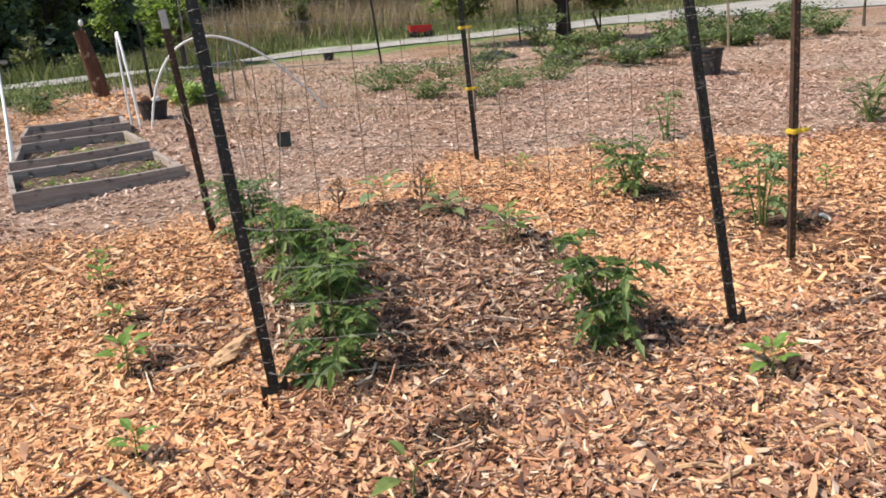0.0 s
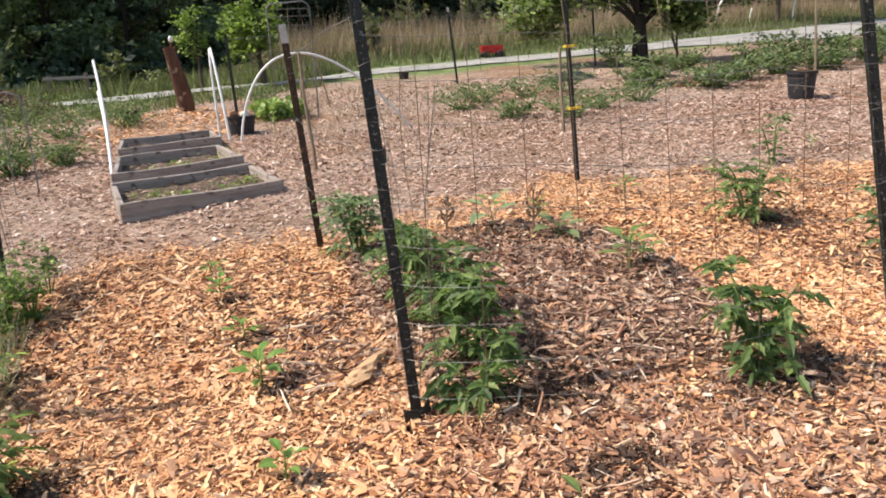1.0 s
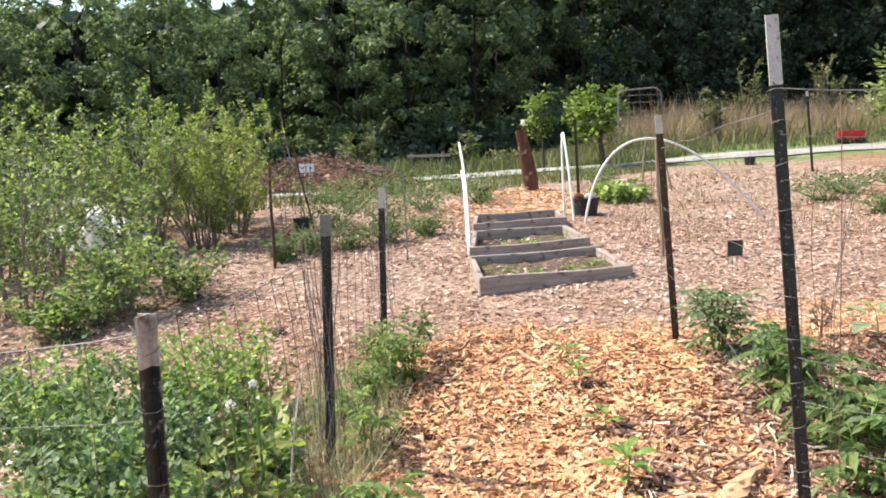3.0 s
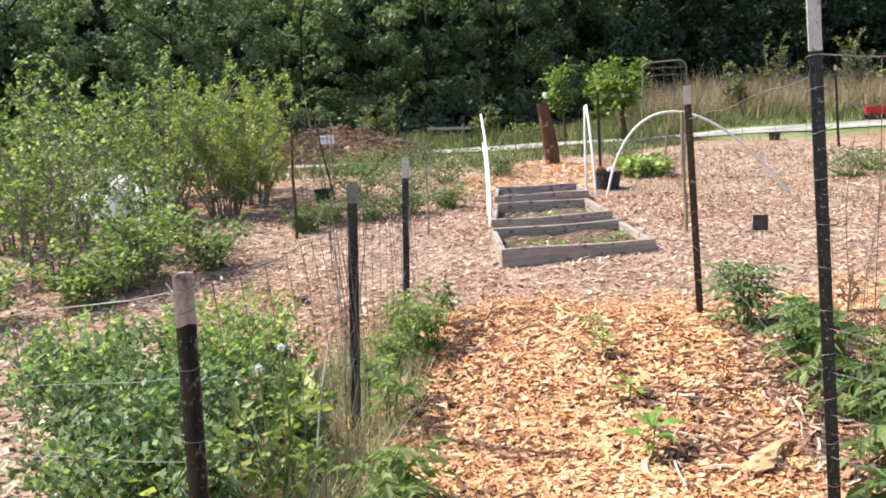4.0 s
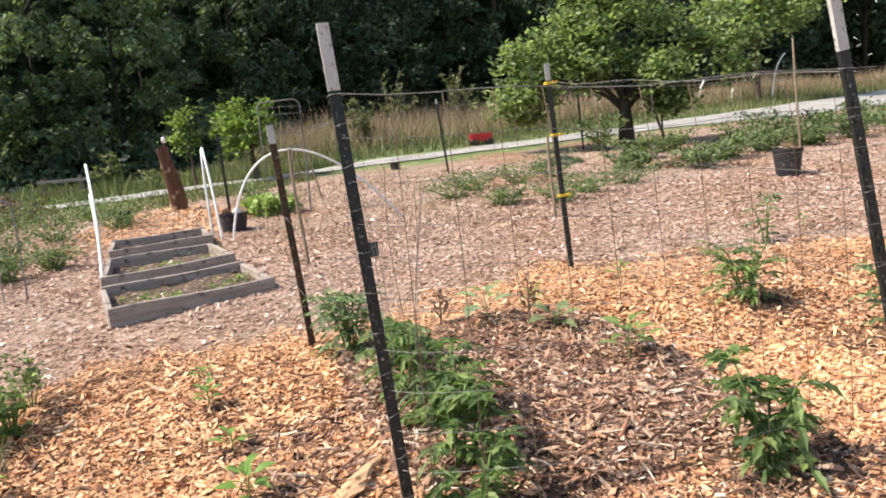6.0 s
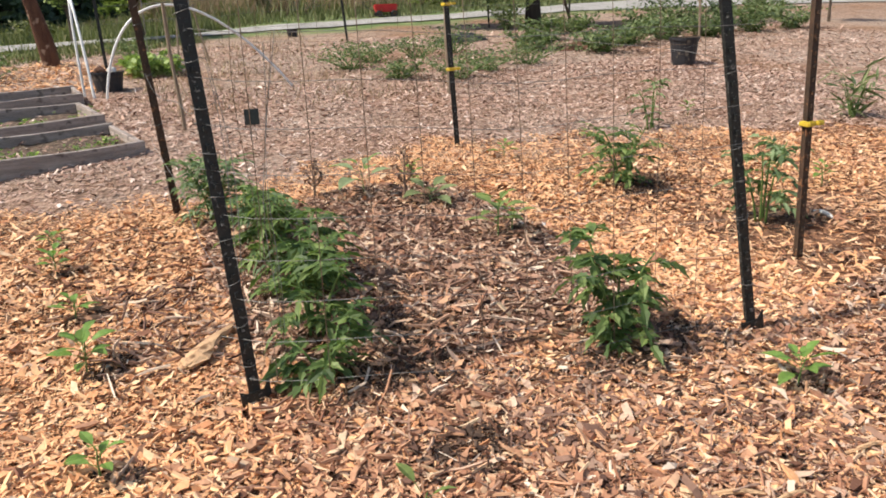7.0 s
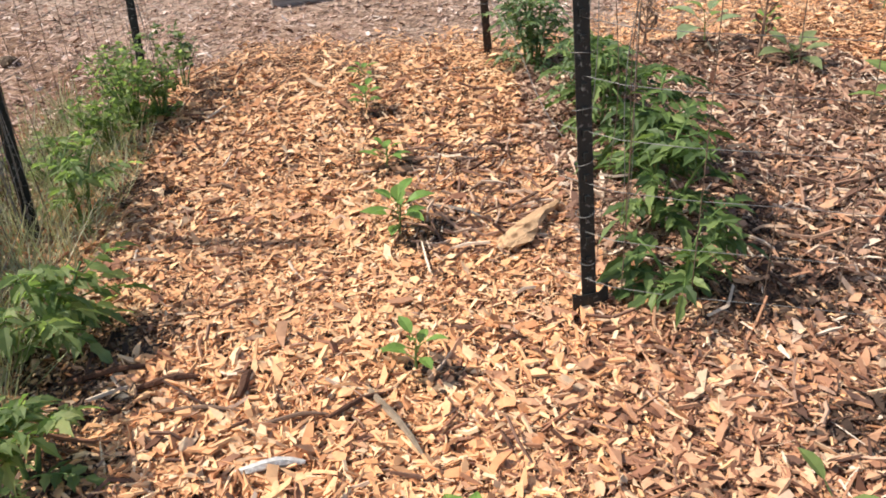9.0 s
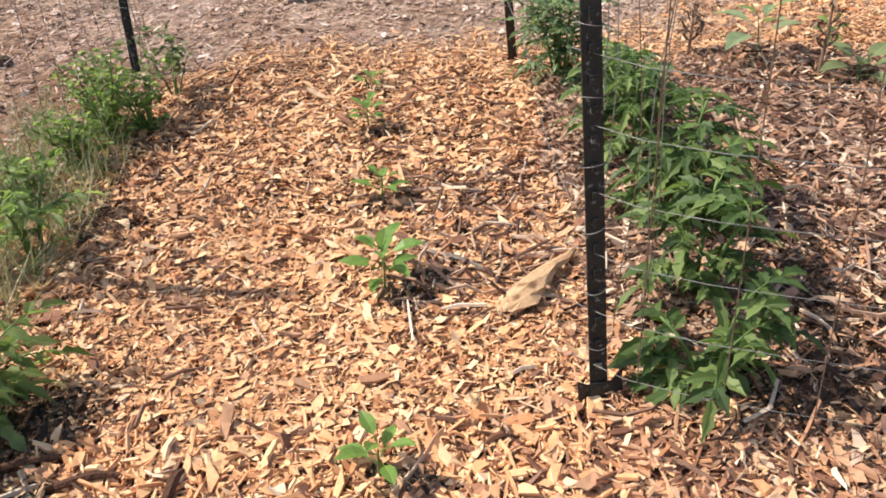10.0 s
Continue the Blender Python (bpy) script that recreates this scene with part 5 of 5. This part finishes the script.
for k in range(7):
    a = k * 0.9
    bush(0.95 + 0.25 * math.cos(a) * (k > 0), 10.6 + 0.22 * math.sin(a) * (k > 0), 0.2, 0.16, 6, 120, 0.1, M_LETTUCE, "bright green lettuce head beside the bucket", "lettuce", "lettuces", M_GREENSTEM, 0.0, 0.004, 0.7)
for x, y in ((-0.35, 6.25), (-0.55, 6.4), (0.15, 6.6), (-0.05, 6.45), (-0.3, 7.6), (0.0, 7.8), (0.12, 8.0), (-0.6, 7.5)):
    bush(x, y, 0.07, 0.15, 5, 60, 0.04, M_PALE_LEAF, "small weeds sprouting in the raised bed", "weed", "weeds", M_GREENSTEM, 0.0, 0.002)


def tree(x, y, h, crown_r, crown_z, count, leaf, mat, label, trunk_r=0.12, clumps=40, squash=0.8, lean=0.0, name="tree", group="trees", spread_leaf=0.25, lobes=None):
    """Tapered trunk, forking limbs and a ragged crown of leaf clumps with gaps."""
    ob = thing(name, x, y, label, "tree", group)
    wood, lf = Heap(), Heap()
    fork = np.array((lean * 0.5, 0, crown_z * 0.55))
    wood.add(*tube(bezier((0, 0, -0.15), (lean * 0.2, 0.02, crown_z * 0.3), fork, 7), np.linspace(trunk_r * 1.25, trunk_r * 0.62, 7), 9))
    cs = []
    for k in range(clumps):
        d = unit(rng.normal(size=3))
        rad = rng.uniform(0.45, 1.0)
        if lobes:
            lx, ly, lz, lr, lh = lobes[k % len(lobes)]
            c = np.array((lx, ly, lz)) + d * rad * (lr, lr, lh)
        else:
            c = np.array((lean, 0, crown_z)) + d * rad * (crown_r, crown_r, (h - crown_z) * squash)
        cs.append(c)
        if k < 14 and c[2] > fork[2] + 0.25:
            mid = fork + (c - fork) * 0.4 + (0, 0, 0.12 * h * rng.uniform(0.3, 1))
            wood.add(*tube(bezier(fork * (1, 1, rng.uniform(0.7, 1.0)), mid, c, 6), np.linspace(trunk_r * 0.36, trunk_r * 0.06, 6), 5))
    cs = np.array(cs)
    pick = rng.integers(0, clumps, count)
    size = rng.uniform(0.6, 1.3, clumps)[pick, None] * crown_r * spread_leaf
    p = cs[pick] + rng.normal(0, 1, (count, 3)) * size * (1, 1, 0.7)
    lf.add(*leaves(p, around(count, 0.5) + (0, 0, 0.45), leaf * rng.uniform(0.6, 1.3, count), leaf * 0.55, 0.15, 0.2, 0.9))
    link("trunk", wood.mesh("trunk", M_BARK_DARK if trunk_r > 0.1 else M_TRUNK, True), ob, "brown tapered trunk with forking limbs")
    link("crown", lf.mesh("crown", mat), ob)
    return ob


tree(8.28, 13.88, 3.9, 2.2, 1.7, 15500, 0.15, M_APPLE, "spreading apple tree with pale-edged green leaves and short dark trunk", 0.15, 112, 0.9, 0.0, "apple_tree", "apple trees", 0.085,
     ((-1.55, 0.85, 1.75, 0.85, 0.75), (0.25, 0.05, 2.75, 0.85, 0.95), (1.50, -0.75, 1.85, 0.75, 0.75), (-0.5, 0.4, 1.75, 0.8, 0.6), (-1.7, 0.9, 1.05, 0.45, 0.4), (0.6, -0.3, 1.45, 0.7, 0.45), (0.75, -0.4, 0.95, 0.3, 0.3), (-0.7, 0.4, 2.4, 0.6, 0.55)))
tree(20.7, 24.6, 5.8, 2.7, 3.9, 6200, 0.24, M_APPLE, "apple tree with green crown beyond the lane", 0.09, 44, 0.85, 0.0, "apple_tree", "apple trees", 0.12)
tree(14.1, 12.0, 1.7, 0.4, 1.1, 420, 0.11, M_BLUEB, "slim young tree with sparse yellowish leaves", 0.03, 10, 0.9, 0.0, "fruit_tree", "young trees")
tree(1.30, 15.4, 1.56, 0.56, 0.98, 2900, 0.115, M_YOUNG, "small bright green fruit tree with a leaning trunk", 0.06, 34, 0.95, -0.12, "fruit_tree", "young trees", 0.16)
tree(0.20, 15.7, 1.55, 0.30, 1.05, 700, 0.10, M_YOUNG, "slim young fruit tree with bright leaves", 0.035, 12, 0.8, -0.05, "fruit_tree", "young trees")


def meadow(n, place, h, wide, mat, name, label, lean=0.25):
    x, y = place(n)
    n = len(x)
    hh = h * rng.uniform(0.4, 1.15, n) * (0.85 + 0.2 * np.sin(x * 1.1) * np.sin(y * 0.7 + x * 0.3) + 0.18 * np.sin(x * 3.7 + 1.3 * y) * np.sin(x * 0.6)) * np.where(rng.uniform(0, 1, n) < 0.06, 1.35, 1.0)
    way = unit(np.stack([rng.normal(0, lean, n), rng.normal(0, lean, n), np.ones(n)], -1))
    a = rng.uniform(0, np.pi, n)
    side = np.stack([np.cos(a), np.sin(a), 0 * a], -1) * wide / 2
    p = np.stack([x, y, ground_z(x, y) - 0.02], -1)
    tip = p + way * hh[:, None]
    bend = np.stack([rng.normal(0, 0.12, n), rng.normal(0, 0.12, n), 0 * a], -1) * hh[:, None]
    v = np.stack([p - side, p + side, tip + side * 0.25 + bend, tip - side * 0.25 + bend], 1).reshape(-1, 3)
    f = np.arange(4 * n).reshape(n, 4)
    tagged(new(name, np_mesh(name, v, f, mat)), label, "grass", "", "stuff")


def strip(x0, x1, low, high):
    def place(n):
        x = rng.uniform(x0, x1, n)
        u = rng.uniform(0, 1, n)
        lo, hi = np.interp(x, *zip(*low)), np.interp(x, *zip(*high))
        return x, lo + (hi - lo) * u ** 1.3
    return place


meadow(105000, strip(2, 44, [(2, 19.3), (8, 20.6), (12, 22), (17, 24), (30, 30), (44, 36)], [(2, 33), (44, 60)]), 1.0, 0.016, M_DRYGRASS, "dry_grass", "tall tan dry meadow grass beyond the lane", 0.4)
meadow(15000, strip(2, 40, [(2, 18.6), (8, 20.0), (12, 21.4), (17, 23.4), (40, 34)], [(2, 30), (40, 52)]), 0.72, 0.035, M_GRASS, "field_grass", "green grass growing through the dry meadow", 0.35)
meadow(16000, strip(-14, 4, [(-14, 12.6), (-1.9, 15.2), (4, 18)], [(-14, 20), (4, 24)]), 0.38, 0.03, M_GRASS, "tall_grass", "tall green grass and weeds behind the lane")
meadow(9000, strip(2, 40, [(2, 17.2), (8, 18.5), (12, 19.6), (17, 21.2), (40, 29)], [(2, 19.5), (8, 21), (12, 22.5), (17, 25), (40, 36)]), 0.28, 0.03, M_GRASS, "verge_grass", "short green grass verge along the lane")
meadow(6500, strip(-12, 2.2, [(-12, 8.8), (-4, 11.2), (0, 12.7), (2.2, 14.4)], [(-12, 11.8), (-1.9, 13.9), (2.2, 15.2)]), 0.18, 0.025, M_GRASS, "path_grass", "short grass and weeds at the lane's near edge")


meadow(3600, strip(-1.55, -1.05, [(-1.55, 2.1), (-1.05, 2.3)], [(-1.55, 4.4), (-1.05, 3.9)]), 0.30, 0.005, M_STRAW, "dry_straw", "pale dry straw and stems under the wire fence", 0.7)
meadow(2600, strip(0.6, 4.0, [(0.6, 7.6), (4.0, 7.6)], [(0.6, 14.0), (4.0, 15.5)]), 0.13, 0.012, M_DRYGRASS, "dry_weeds", "thin brown dry weed stalks on the path", 0.5)


# ---- woods ----
def cards(pos, size, facing=None):
    """Single leaf-spray blades, one face each, turned roughly outward and up where facing is given."""
    n = len(pos)
    face = rng.normal(size=(n, 3)) if facing is None else unit(facing) + (0, 0, 0.45) + 0.4 * rng.normal(size=(n, 3))
    face = unit(face)
    a = unit(np.cross(face, rng.normal(size=(n, 3))))
    b = np.cross(face, a)
    s = np.broadcast_to(size, n)[:, None]
    v = np.stack([pos - a * s * 0.5, pos + b * s * 0.28 - a * s * 0.05, pos + a * s * 0.5, pos - b * s * 0.28 + a * s * 0.05], 1)
    return v.reshape(-1, 3), np.arange(4 * n).reshape(n, 4)


def forest_tree(h, r, kind, label, mat):
    """A tall tree whose crown is built of lumpy boughs, widest above its middle, with hollows between."""
    ob = new("forest_tree")
    wood, lf = Heap(), Heap()
    wood.add(*tube([(0, 0, -0.3), (0.1, 0, h * 0.3), (0.0, 0.1, h * 0.55), (0, 0, h * 0.78)], (0.085, 0.06, 0.035, 0.012), 8))
    boughs = 46 if kind == "cedar" else 34
    for k in range(boughs):
        u = (k + rng.uniform(0, 1)) / boughs
        if kind == "cedar":
            rad = r * (1 - u) ** 0.8 + 0.15
            size, share = rng.uniform(0.3, 0.5), 150
        else:
            rad = r * (0.40 + 0.60 * math.sin(math.pi * (0.12 + 0.80 * u)) ** 0.8)
            size, share = rng.uniform(0.45, 1.05), 230
        a = k * 2.4 + rng.uniform(-0.5, 0.5)
        q = rng.uniform(0.55, 1.0)
        c = np.array((math.cos(a) * rad * q, math.sin(a) * rad * q, h * (0.06 + 0.90 * u)))
        if k % 4 == 0:
            b = np.array((0, 0, max(0.5, c[2] - rad * 0.5)))
            wood.add(*tube(bezier(b, (b + c) / 2 + (0, 0, 0.2), c, 5), np.linspace(0.06, 0.012, 5), 5))
        n = int(share * (1.0 if kind == "cedar" else size / 0.75))
        # each bough is a few knobs of leaves on its outer and upper side
        knobs = c + unit(rng.normal(size=(7, 3)) + (0, 0, 0.25)) * size * rng.uniform(0.35, 0.9, (7, 1)) * ((1.5, 1.5, 0.35) if kind == "cedar" else (1.15, 1.15, 0.7))
        pick = rng.integers(0, 7, n)
        out = unit(rng.normal(size=(n, 3)) + (0, 0, 0.35))
        off = out * rng.uniform(0.5, 1.1, (n, 1)) * size * 0.42 * ((1.2, 1.2, 0.5) if kind == "cedar" else (1, 1, 0.8))
        lf.add(*cards(knobs[pick] + off, 0.20 * rng.uniform(0.55, 1.4, n), out))
    link("trunk", wood.mesh("trunk", M_BARK_DARK, True), ob, "dark bare trunk")
    link("crown", lf.mesh("crown", mat), ob)
    return tagged(ob, label, "tree", "woods")


EDGE = [(-36, -6), (-27, 8), (-19, 16), (-14, 21), (-5, 24.5), (4, 30), (14, 37), (26, 42), (40, 44), (56, 40), (74, 26)]


def along(s, back):
    """A place s metres along the wood's edge and so far behind it."""
    e = np.array(EDGE, float)
    d = np.r_[0, np.cumsum(np.hypot(*np.diff(e, axis=0).T))]
    p = np.array([np.interp(s, d, e[:, 0]), np.interp(s, d, e[:, 1])])
    a, b = (np.array([np.interp(v, d, e[:, 0]), np.interp(v, d, e[:, 1])]) for v in (s - 6, s + 6))
    t = (b - a) / max(1e-6, np.linalg.norm(b - a))
    return p + back * np.array((-t[1], t[0])), d[-1]


def woods():
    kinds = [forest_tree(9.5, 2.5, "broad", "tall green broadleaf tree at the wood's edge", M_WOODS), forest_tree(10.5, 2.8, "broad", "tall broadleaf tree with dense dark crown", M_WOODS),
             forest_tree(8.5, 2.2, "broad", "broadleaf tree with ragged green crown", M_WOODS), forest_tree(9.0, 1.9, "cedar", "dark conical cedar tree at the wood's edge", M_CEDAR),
             forest_tree(9.8, 2.6, "broad", "broadleaf tree with a loose crown coloured lighter for sun", M_WOODS_SUNLIT), forest_tree(8.8, 2.3, "broad", "smaller broadleaf tree at the wood's edge, coloured paler for sun", M_WOODS_SUNLIT)]
    used = [False] * len(kinds)
    total = along(0, 0)[1]
    for row, step in ((0, 2.7), (1, 3.2)):
        s = 0.5 + row
        while s < total - 1:
            (x, y), _ = along(s, 3.4 * row + rng.uniform(-0.9, 0.9))
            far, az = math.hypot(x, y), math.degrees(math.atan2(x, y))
            rise = np.interp(az, [-40, -26, -16, -11, -7], [0.238, 0.238, 0.25, 0.28, 0.31])
            grow = far * rise / 9.5 * rng.uniform(0.85, 1.15) * (1 + 0.08 * row)
            # share of trees given the sunlit leaf colour, most where the edge catches sun
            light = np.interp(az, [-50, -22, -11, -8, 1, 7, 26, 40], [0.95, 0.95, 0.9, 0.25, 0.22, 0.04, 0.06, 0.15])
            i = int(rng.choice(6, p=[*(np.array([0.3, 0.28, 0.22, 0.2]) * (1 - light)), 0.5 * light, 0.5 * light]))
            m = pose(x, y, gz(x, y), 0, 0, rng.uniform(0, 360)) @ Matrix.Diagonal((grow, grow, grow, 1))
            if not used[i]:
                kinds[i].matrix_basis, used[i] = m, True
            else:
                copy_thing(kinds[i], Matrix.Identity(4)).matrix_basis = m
            s += step * max(0.8, grow) * rng.uniform(0.8, 1.2)
    # the deep wood behind, and brushwood at its foot
    n = 42000
    s, back, u = rng.uniform(0, total, n), rng.uniform(6, 13, n), rng.uniform(0, 1, n)
    p = np.array([along(a, b)[0] for a, b in zip(s, back)])
    far = np.hypot(p[:, 0], p[:, 1])
    az = np.degrees(np.arctan2(p[:, 0], p[:, 1]))
    top = far * np.interp(az, [-40, -26, -16, -11, -7], [0.17, 0.17, 0.18, 0.22, 0.27])
    v, f = cards(np.stack([p[:, 0], p[:, 1], ground_z(p[:, 0], p[:, 1]) + u * top], -1), rng.uniform(0.8, 1.8, n))
    tagged(new("deep_woods", np_mesh("deep_woods", v, f, M_WOODS)), "dark dense woods behind the front trees", "woods", "", "stuff")
    n = 22000
    s, back, u = rng.uniform(0, total, n), rng.uniform(-2.6, 1.0, n), rng.uniform(0, 1, n) ** 1.9
    p = np.array([along(a, b)[0] for a, b in zip(s, back)])
    h = 0.8 + 0.5 * np.sin(s * 0.9) * np.sin(s * 0.37)
    v, f = cards(np.stack([p[:, 0], p[:, 1], ground_z(p[:, 0], p[:, 1]) + u * h], -1), rng.uniform(0.18, 0.4, n))
    tagged(new("brushwood", np_mesh("brushwood", v, f, M_WOODS)), "dense green brushwood at the foot of the woods", "brushwood", "", "stuff")


rng = np.random.default_rng(11)
woods()
for x, y, h, r in ((-3.7, 17.2, 0.95, 0.6), (-1.4, 17.4, 0.75, 0.35), (4.6, 20.5, 1.0, 0.45), (-7.5, 16.5, 1.2, 0.8), (2.2, 20.0, 0.6, 0.6), (6.5, 24.0, 1.5, 0.7), (8.5, 23.5, 1.5, 0.6), (-0.5, 19.0, 0.55, 0.7)):
    bush(x, y, h, r, 9, 900, 0.12, M_GRASS, "wild green shrub at the field's edge", "wild_shrub", "wild shrubs", M_BARE, 0.05, 0.012)


# ---- brush pile, sign, row cover ----
def brush_pile(x, y):
    """A mound of reddish mulch and dirt under a crust of twigs, with a torn root stump on it."""
    ob = tagged(new("brush_pile"), "heap of reddish-brown dead brush and dirt", "brush pile", "", "stuff")
    ob.matrix_basis = pose(x, y, gz(x, y))
    n, m = 30, 16
    u, w = np.meshgrid(np.linspace(-1, 1, n), np.linspace(-1, 1, m))
    rr = np.clip(1 - np.sqrt(u ** 2 + w ** 2), 0, 1)
    z = 0.55 * rr ** 0.7 * (0.8 + 0.3 * np.sin(4 * u + 1)) + 0.05 * np.sin(9 * u + 3 * w) * np.sin(8 * w) * (rr > 0) - 0.04
    i, j = np.meshgrid(np.arange(n - 1), np.arange(m - 1))
    a = (j * n + i).ravel()
    link("mound", np_mesh("mound", np.stack([u * 1.9, w * 0.9, z], -1).reshape(-1, 3), np.stack([a, a + 1, a + n + 1, a + n], 1), M_STUMP), ob, "reddish-brown dirt")
    h = Heap()
    n = 1500
    a, rr = rng.uniform(0, 2 * np.pi, n), rng.uniform(0, 1, n) ** 0.6
    c = np.stack([1.8 * rr * np.cos(a), 0.85 * rr * np.sin(a), 0.58 * (1 - rr) ** 0.7 * rng.uniform(0.7, 1.1, n) + 0.02], -1)
    way = around(n, 0.45)
    for k in range(n):
        ln = rng.uniform(0.08, 0.3)
        h.add(*tube(np.stack([c[k] - way[k] * ln / 2, c[k] + rng.normal(0, 0.02, 3), c[k] + way[k] * ln / 2]), (0.008, 0.007, 0.003), 4))
    link("branches", h.mesh("branches", M_TWIG), ob)


brush_pile(-3.75, 13.5)


def wire_cage(x, y, r, h):
    """A plant cage of rusty wire mesh: hoops and uprights."""
    ob = thing("wire_cage", x, y, "tall round cage of grey wire mesh round a plant", "wire cage")
    a = np.linspace(0, 2 * np.pi, 17)
    for k in range(9):
        z = 0.02 + (h - 0.02) * k / 8
        link("hoop", np_mesh("hoop", *tube(np.stack([r * np.cos(a), r * np.sin(a), z + 0.01 * np.sin(3 * a + k)], -1), 0.0025, 4), M_WIRE), ob)
    for k in range(12):
        t = k * math.pi / 6
        link("upright", np_mesh("upright", *tube([(r * math.cos(t), r * math.sin(t), -0.05), (r * 1.03 * math.cos(t + 0.04), r * 1.03 * math.sin(t + 0.04), h)], 0.0025, 4), M_WIRE_RUST), ob)


wire_cage(-3.02, 9.45, 0.19, 0.82)
pot(-2.86, 9.05, 0.10, 0.16, "small black plastic pot at the foot of a wire cage")
v, f = tube([(-4.30, 12.5, gz(-4.3, 12.5) + 0.04), (-3.8, 12.45, gz(-3.8, 12.45) + 0.045), (-3.35, 12.4, gz(-3.35, 12.4) + 0.04)], 0.035, 7)
tagged(new("pole", np_mesh("pole", v, f, M_STONE)), "pale wooden pole lying before the brush heap", "pole")
rock(-2.7, 9.9, (0.10, 0.08, 0.06), M_SOIL, "dark brown clod of earth on the path", "clod", 0.0, "")


def notice(x, y):
    ob = thing("notice_board", x, y, "small white notice board with dark writing on a post", "sign", "", None, 10)
    part("post", box(-0.018, 0.018, -0.02, 0.02, -0.1, 0.42, 0.004), M_STUMP, ob)
    part("panel", box(-0.12, 0.12, -0.035, -0.022, 0.36, 0.50, 0.004), M_WHITE, ob, "white panel")
    for k, w in enumerate((0.05, 0.03, 0.06)):
        part("text_bar", box(-0.08 + 0.06 * k, -0.08 + 0.06 * k + w * 0.7, -0.038, -0.034, 0.422, 0.44), M_INK, ob, "dark bar of lettering")


notice(-3.75, 12.9)


def row_cover(x, y):
    n, m = 26, 14
    u, w = np.meshgrid(np.linspace(0, 1, n), np.linspace(0, 1, m))
    z = 0.46 * np.sin(np.pi * w) ** 0.6 * (0.85 + 0.15 * np.cos(u * 14)) * np.sin(np.pi * np.clip(u * 1.02, 0.02, 0.98)) ** 0.35 + 0.02 * np.sin(u * 40 + w * 13)
    v = np.stack([1.15 * (u - 0.5), 0.8 * (w - 0.5), z - 0.01], -1).reshape(-1, 3)
    i, j = np.meshgrid(np.arange(n - 1), np.arange(m - 1))
    a = (j * n + i).ravel()
    me = np_mesh("row_cover", v, np.stack([a, a + 1, a + n + 1, a + n], 1), M_WHITE)
    me.polygons.foreach_set("use_smooth", np.ones(len(me.polygons), dtype=bool))
    ob = tagged(new("row_cover", me), "white fabric row cover draped over a low bed", "row cover")
    ob.matrix_basis = pose(x, y, gz(x, y), 0, 0, 8)


row_cover(-5.05, 8.75)


def drift(x, y):
    """A torn wedge of split wood, ragged at one end and drawn out to a point at the other."""
    bm = bmesh.new()
    rings = []
    for k, (s, w, t) in enumerate(((0, 0.018, 0.008), (0.02, 0.034, 0.018), (0.06, 0.043, 0.024), (0.11, 0.036, 0.025), (0.16, 0.031, 0.020), (0.21, 0.020, 0.016), (0.26, 0.014, 0.010), (0.31, 0.004, 0.005))):
        rings.append([bm.verts.new((s + 0.012 * math.sin(3 * a + k) * (k < 2), w * math.cos(a) * (1 + 0.18 * math.sin(2.3 * k + 3 * a)) + 0.007 * math.sin(1.7 * k), t * math.sin(a) * (1 + 0.25 * math.sin(1.9 * k + 2 * a)) + 0.10 * s)) for a in np.linspace(0.3, 2 * np.pi + 0.3, 9, endpoint=False)])
    for a, b in zip(rings, rings[1:]):
        for i in range(9):
            bm.faces.new((a[i], a[(i + 1) % 9], b[(i + 1) % 9], b[i]))
    bm.faces.new(rings[0][::-1])
    bm.faces.new(rings[-1])
    ob = part("wood_chunk", bm, M_DRIFT)
    ob.matrix_basis = pose(x, y, gz(x, y) + 0.036, 0, 0, 48)
    tagged(ob, "tan split chunk of wood lying on mulch", "wood chunk")


drift(0.17, 2.86)


def sticks():
    for x, y, ln, a, r, mat in ((3.43, 3.10, 0.16, 75, 0.012, M_STONE), (1.32, 1.58, 0.17, -26, 0.008, M_DRIFT), (1.41, 1.51, 0.21, 3, 0.008, M_DRIFT), (1.83, 1.59, 0.16, -10, 0.007, M_DRIFT), (-0.44, 2.115, 0.14, 4, 0.011, M_STONE),
                                (-0.19, 2.24, 0.30, -66, 0.009, M_STAKE), (-0.40, 2.25, 0.15, 4, 0.005, M_TWIG), (-0.27, 2.28, 0.16, 28, 0.007, M_STUMP), (-0.70, 2.41, 0.15, 10, 0.009, M_STUMP), (-0.52, 2.38, 0.10, 78, 0.012, M_STUMP),
                                (-0.85, 2.46, 0.22, 12, 0.008, M_STUMP), (-0.62, 2.30, 0.20, -8, 0.005, M_TWIG), (0.16, 3.28, 0.2, 35, 0.006, M_TWIG), (0.06, 3.12, 0.22, -40, 0.006, M_BARE), (0.8, 4.0, 0.4, -35, 0.006, M_BARE), (1.9, 3.9, 0.45, -25, 0.006, M_BARE), (1.35, 3.0, 0.26, 20, 0.006, M_TWIG)):
        s = np.linspace(-0.5, 0.5, 6)
        pts = np.stack([s * ln, 0.004 * np.sin(6 * s), 0.008 + 0.006 * np.cos(5 * s)], -1)
        v, f = tube(pts, np.array((0.5, 0.9, 1, 1, 0.8, 0.4)) * r, 6)
        ob = tagged(new("stick", np_mesh("stick", v, f, mat)), "weathered stick lying on the wood chips", "stick", "sticks")
        ob.matrix_basis = pose(x, y, gz(x, y) + 0.014, 0, 0, a)


sticks()
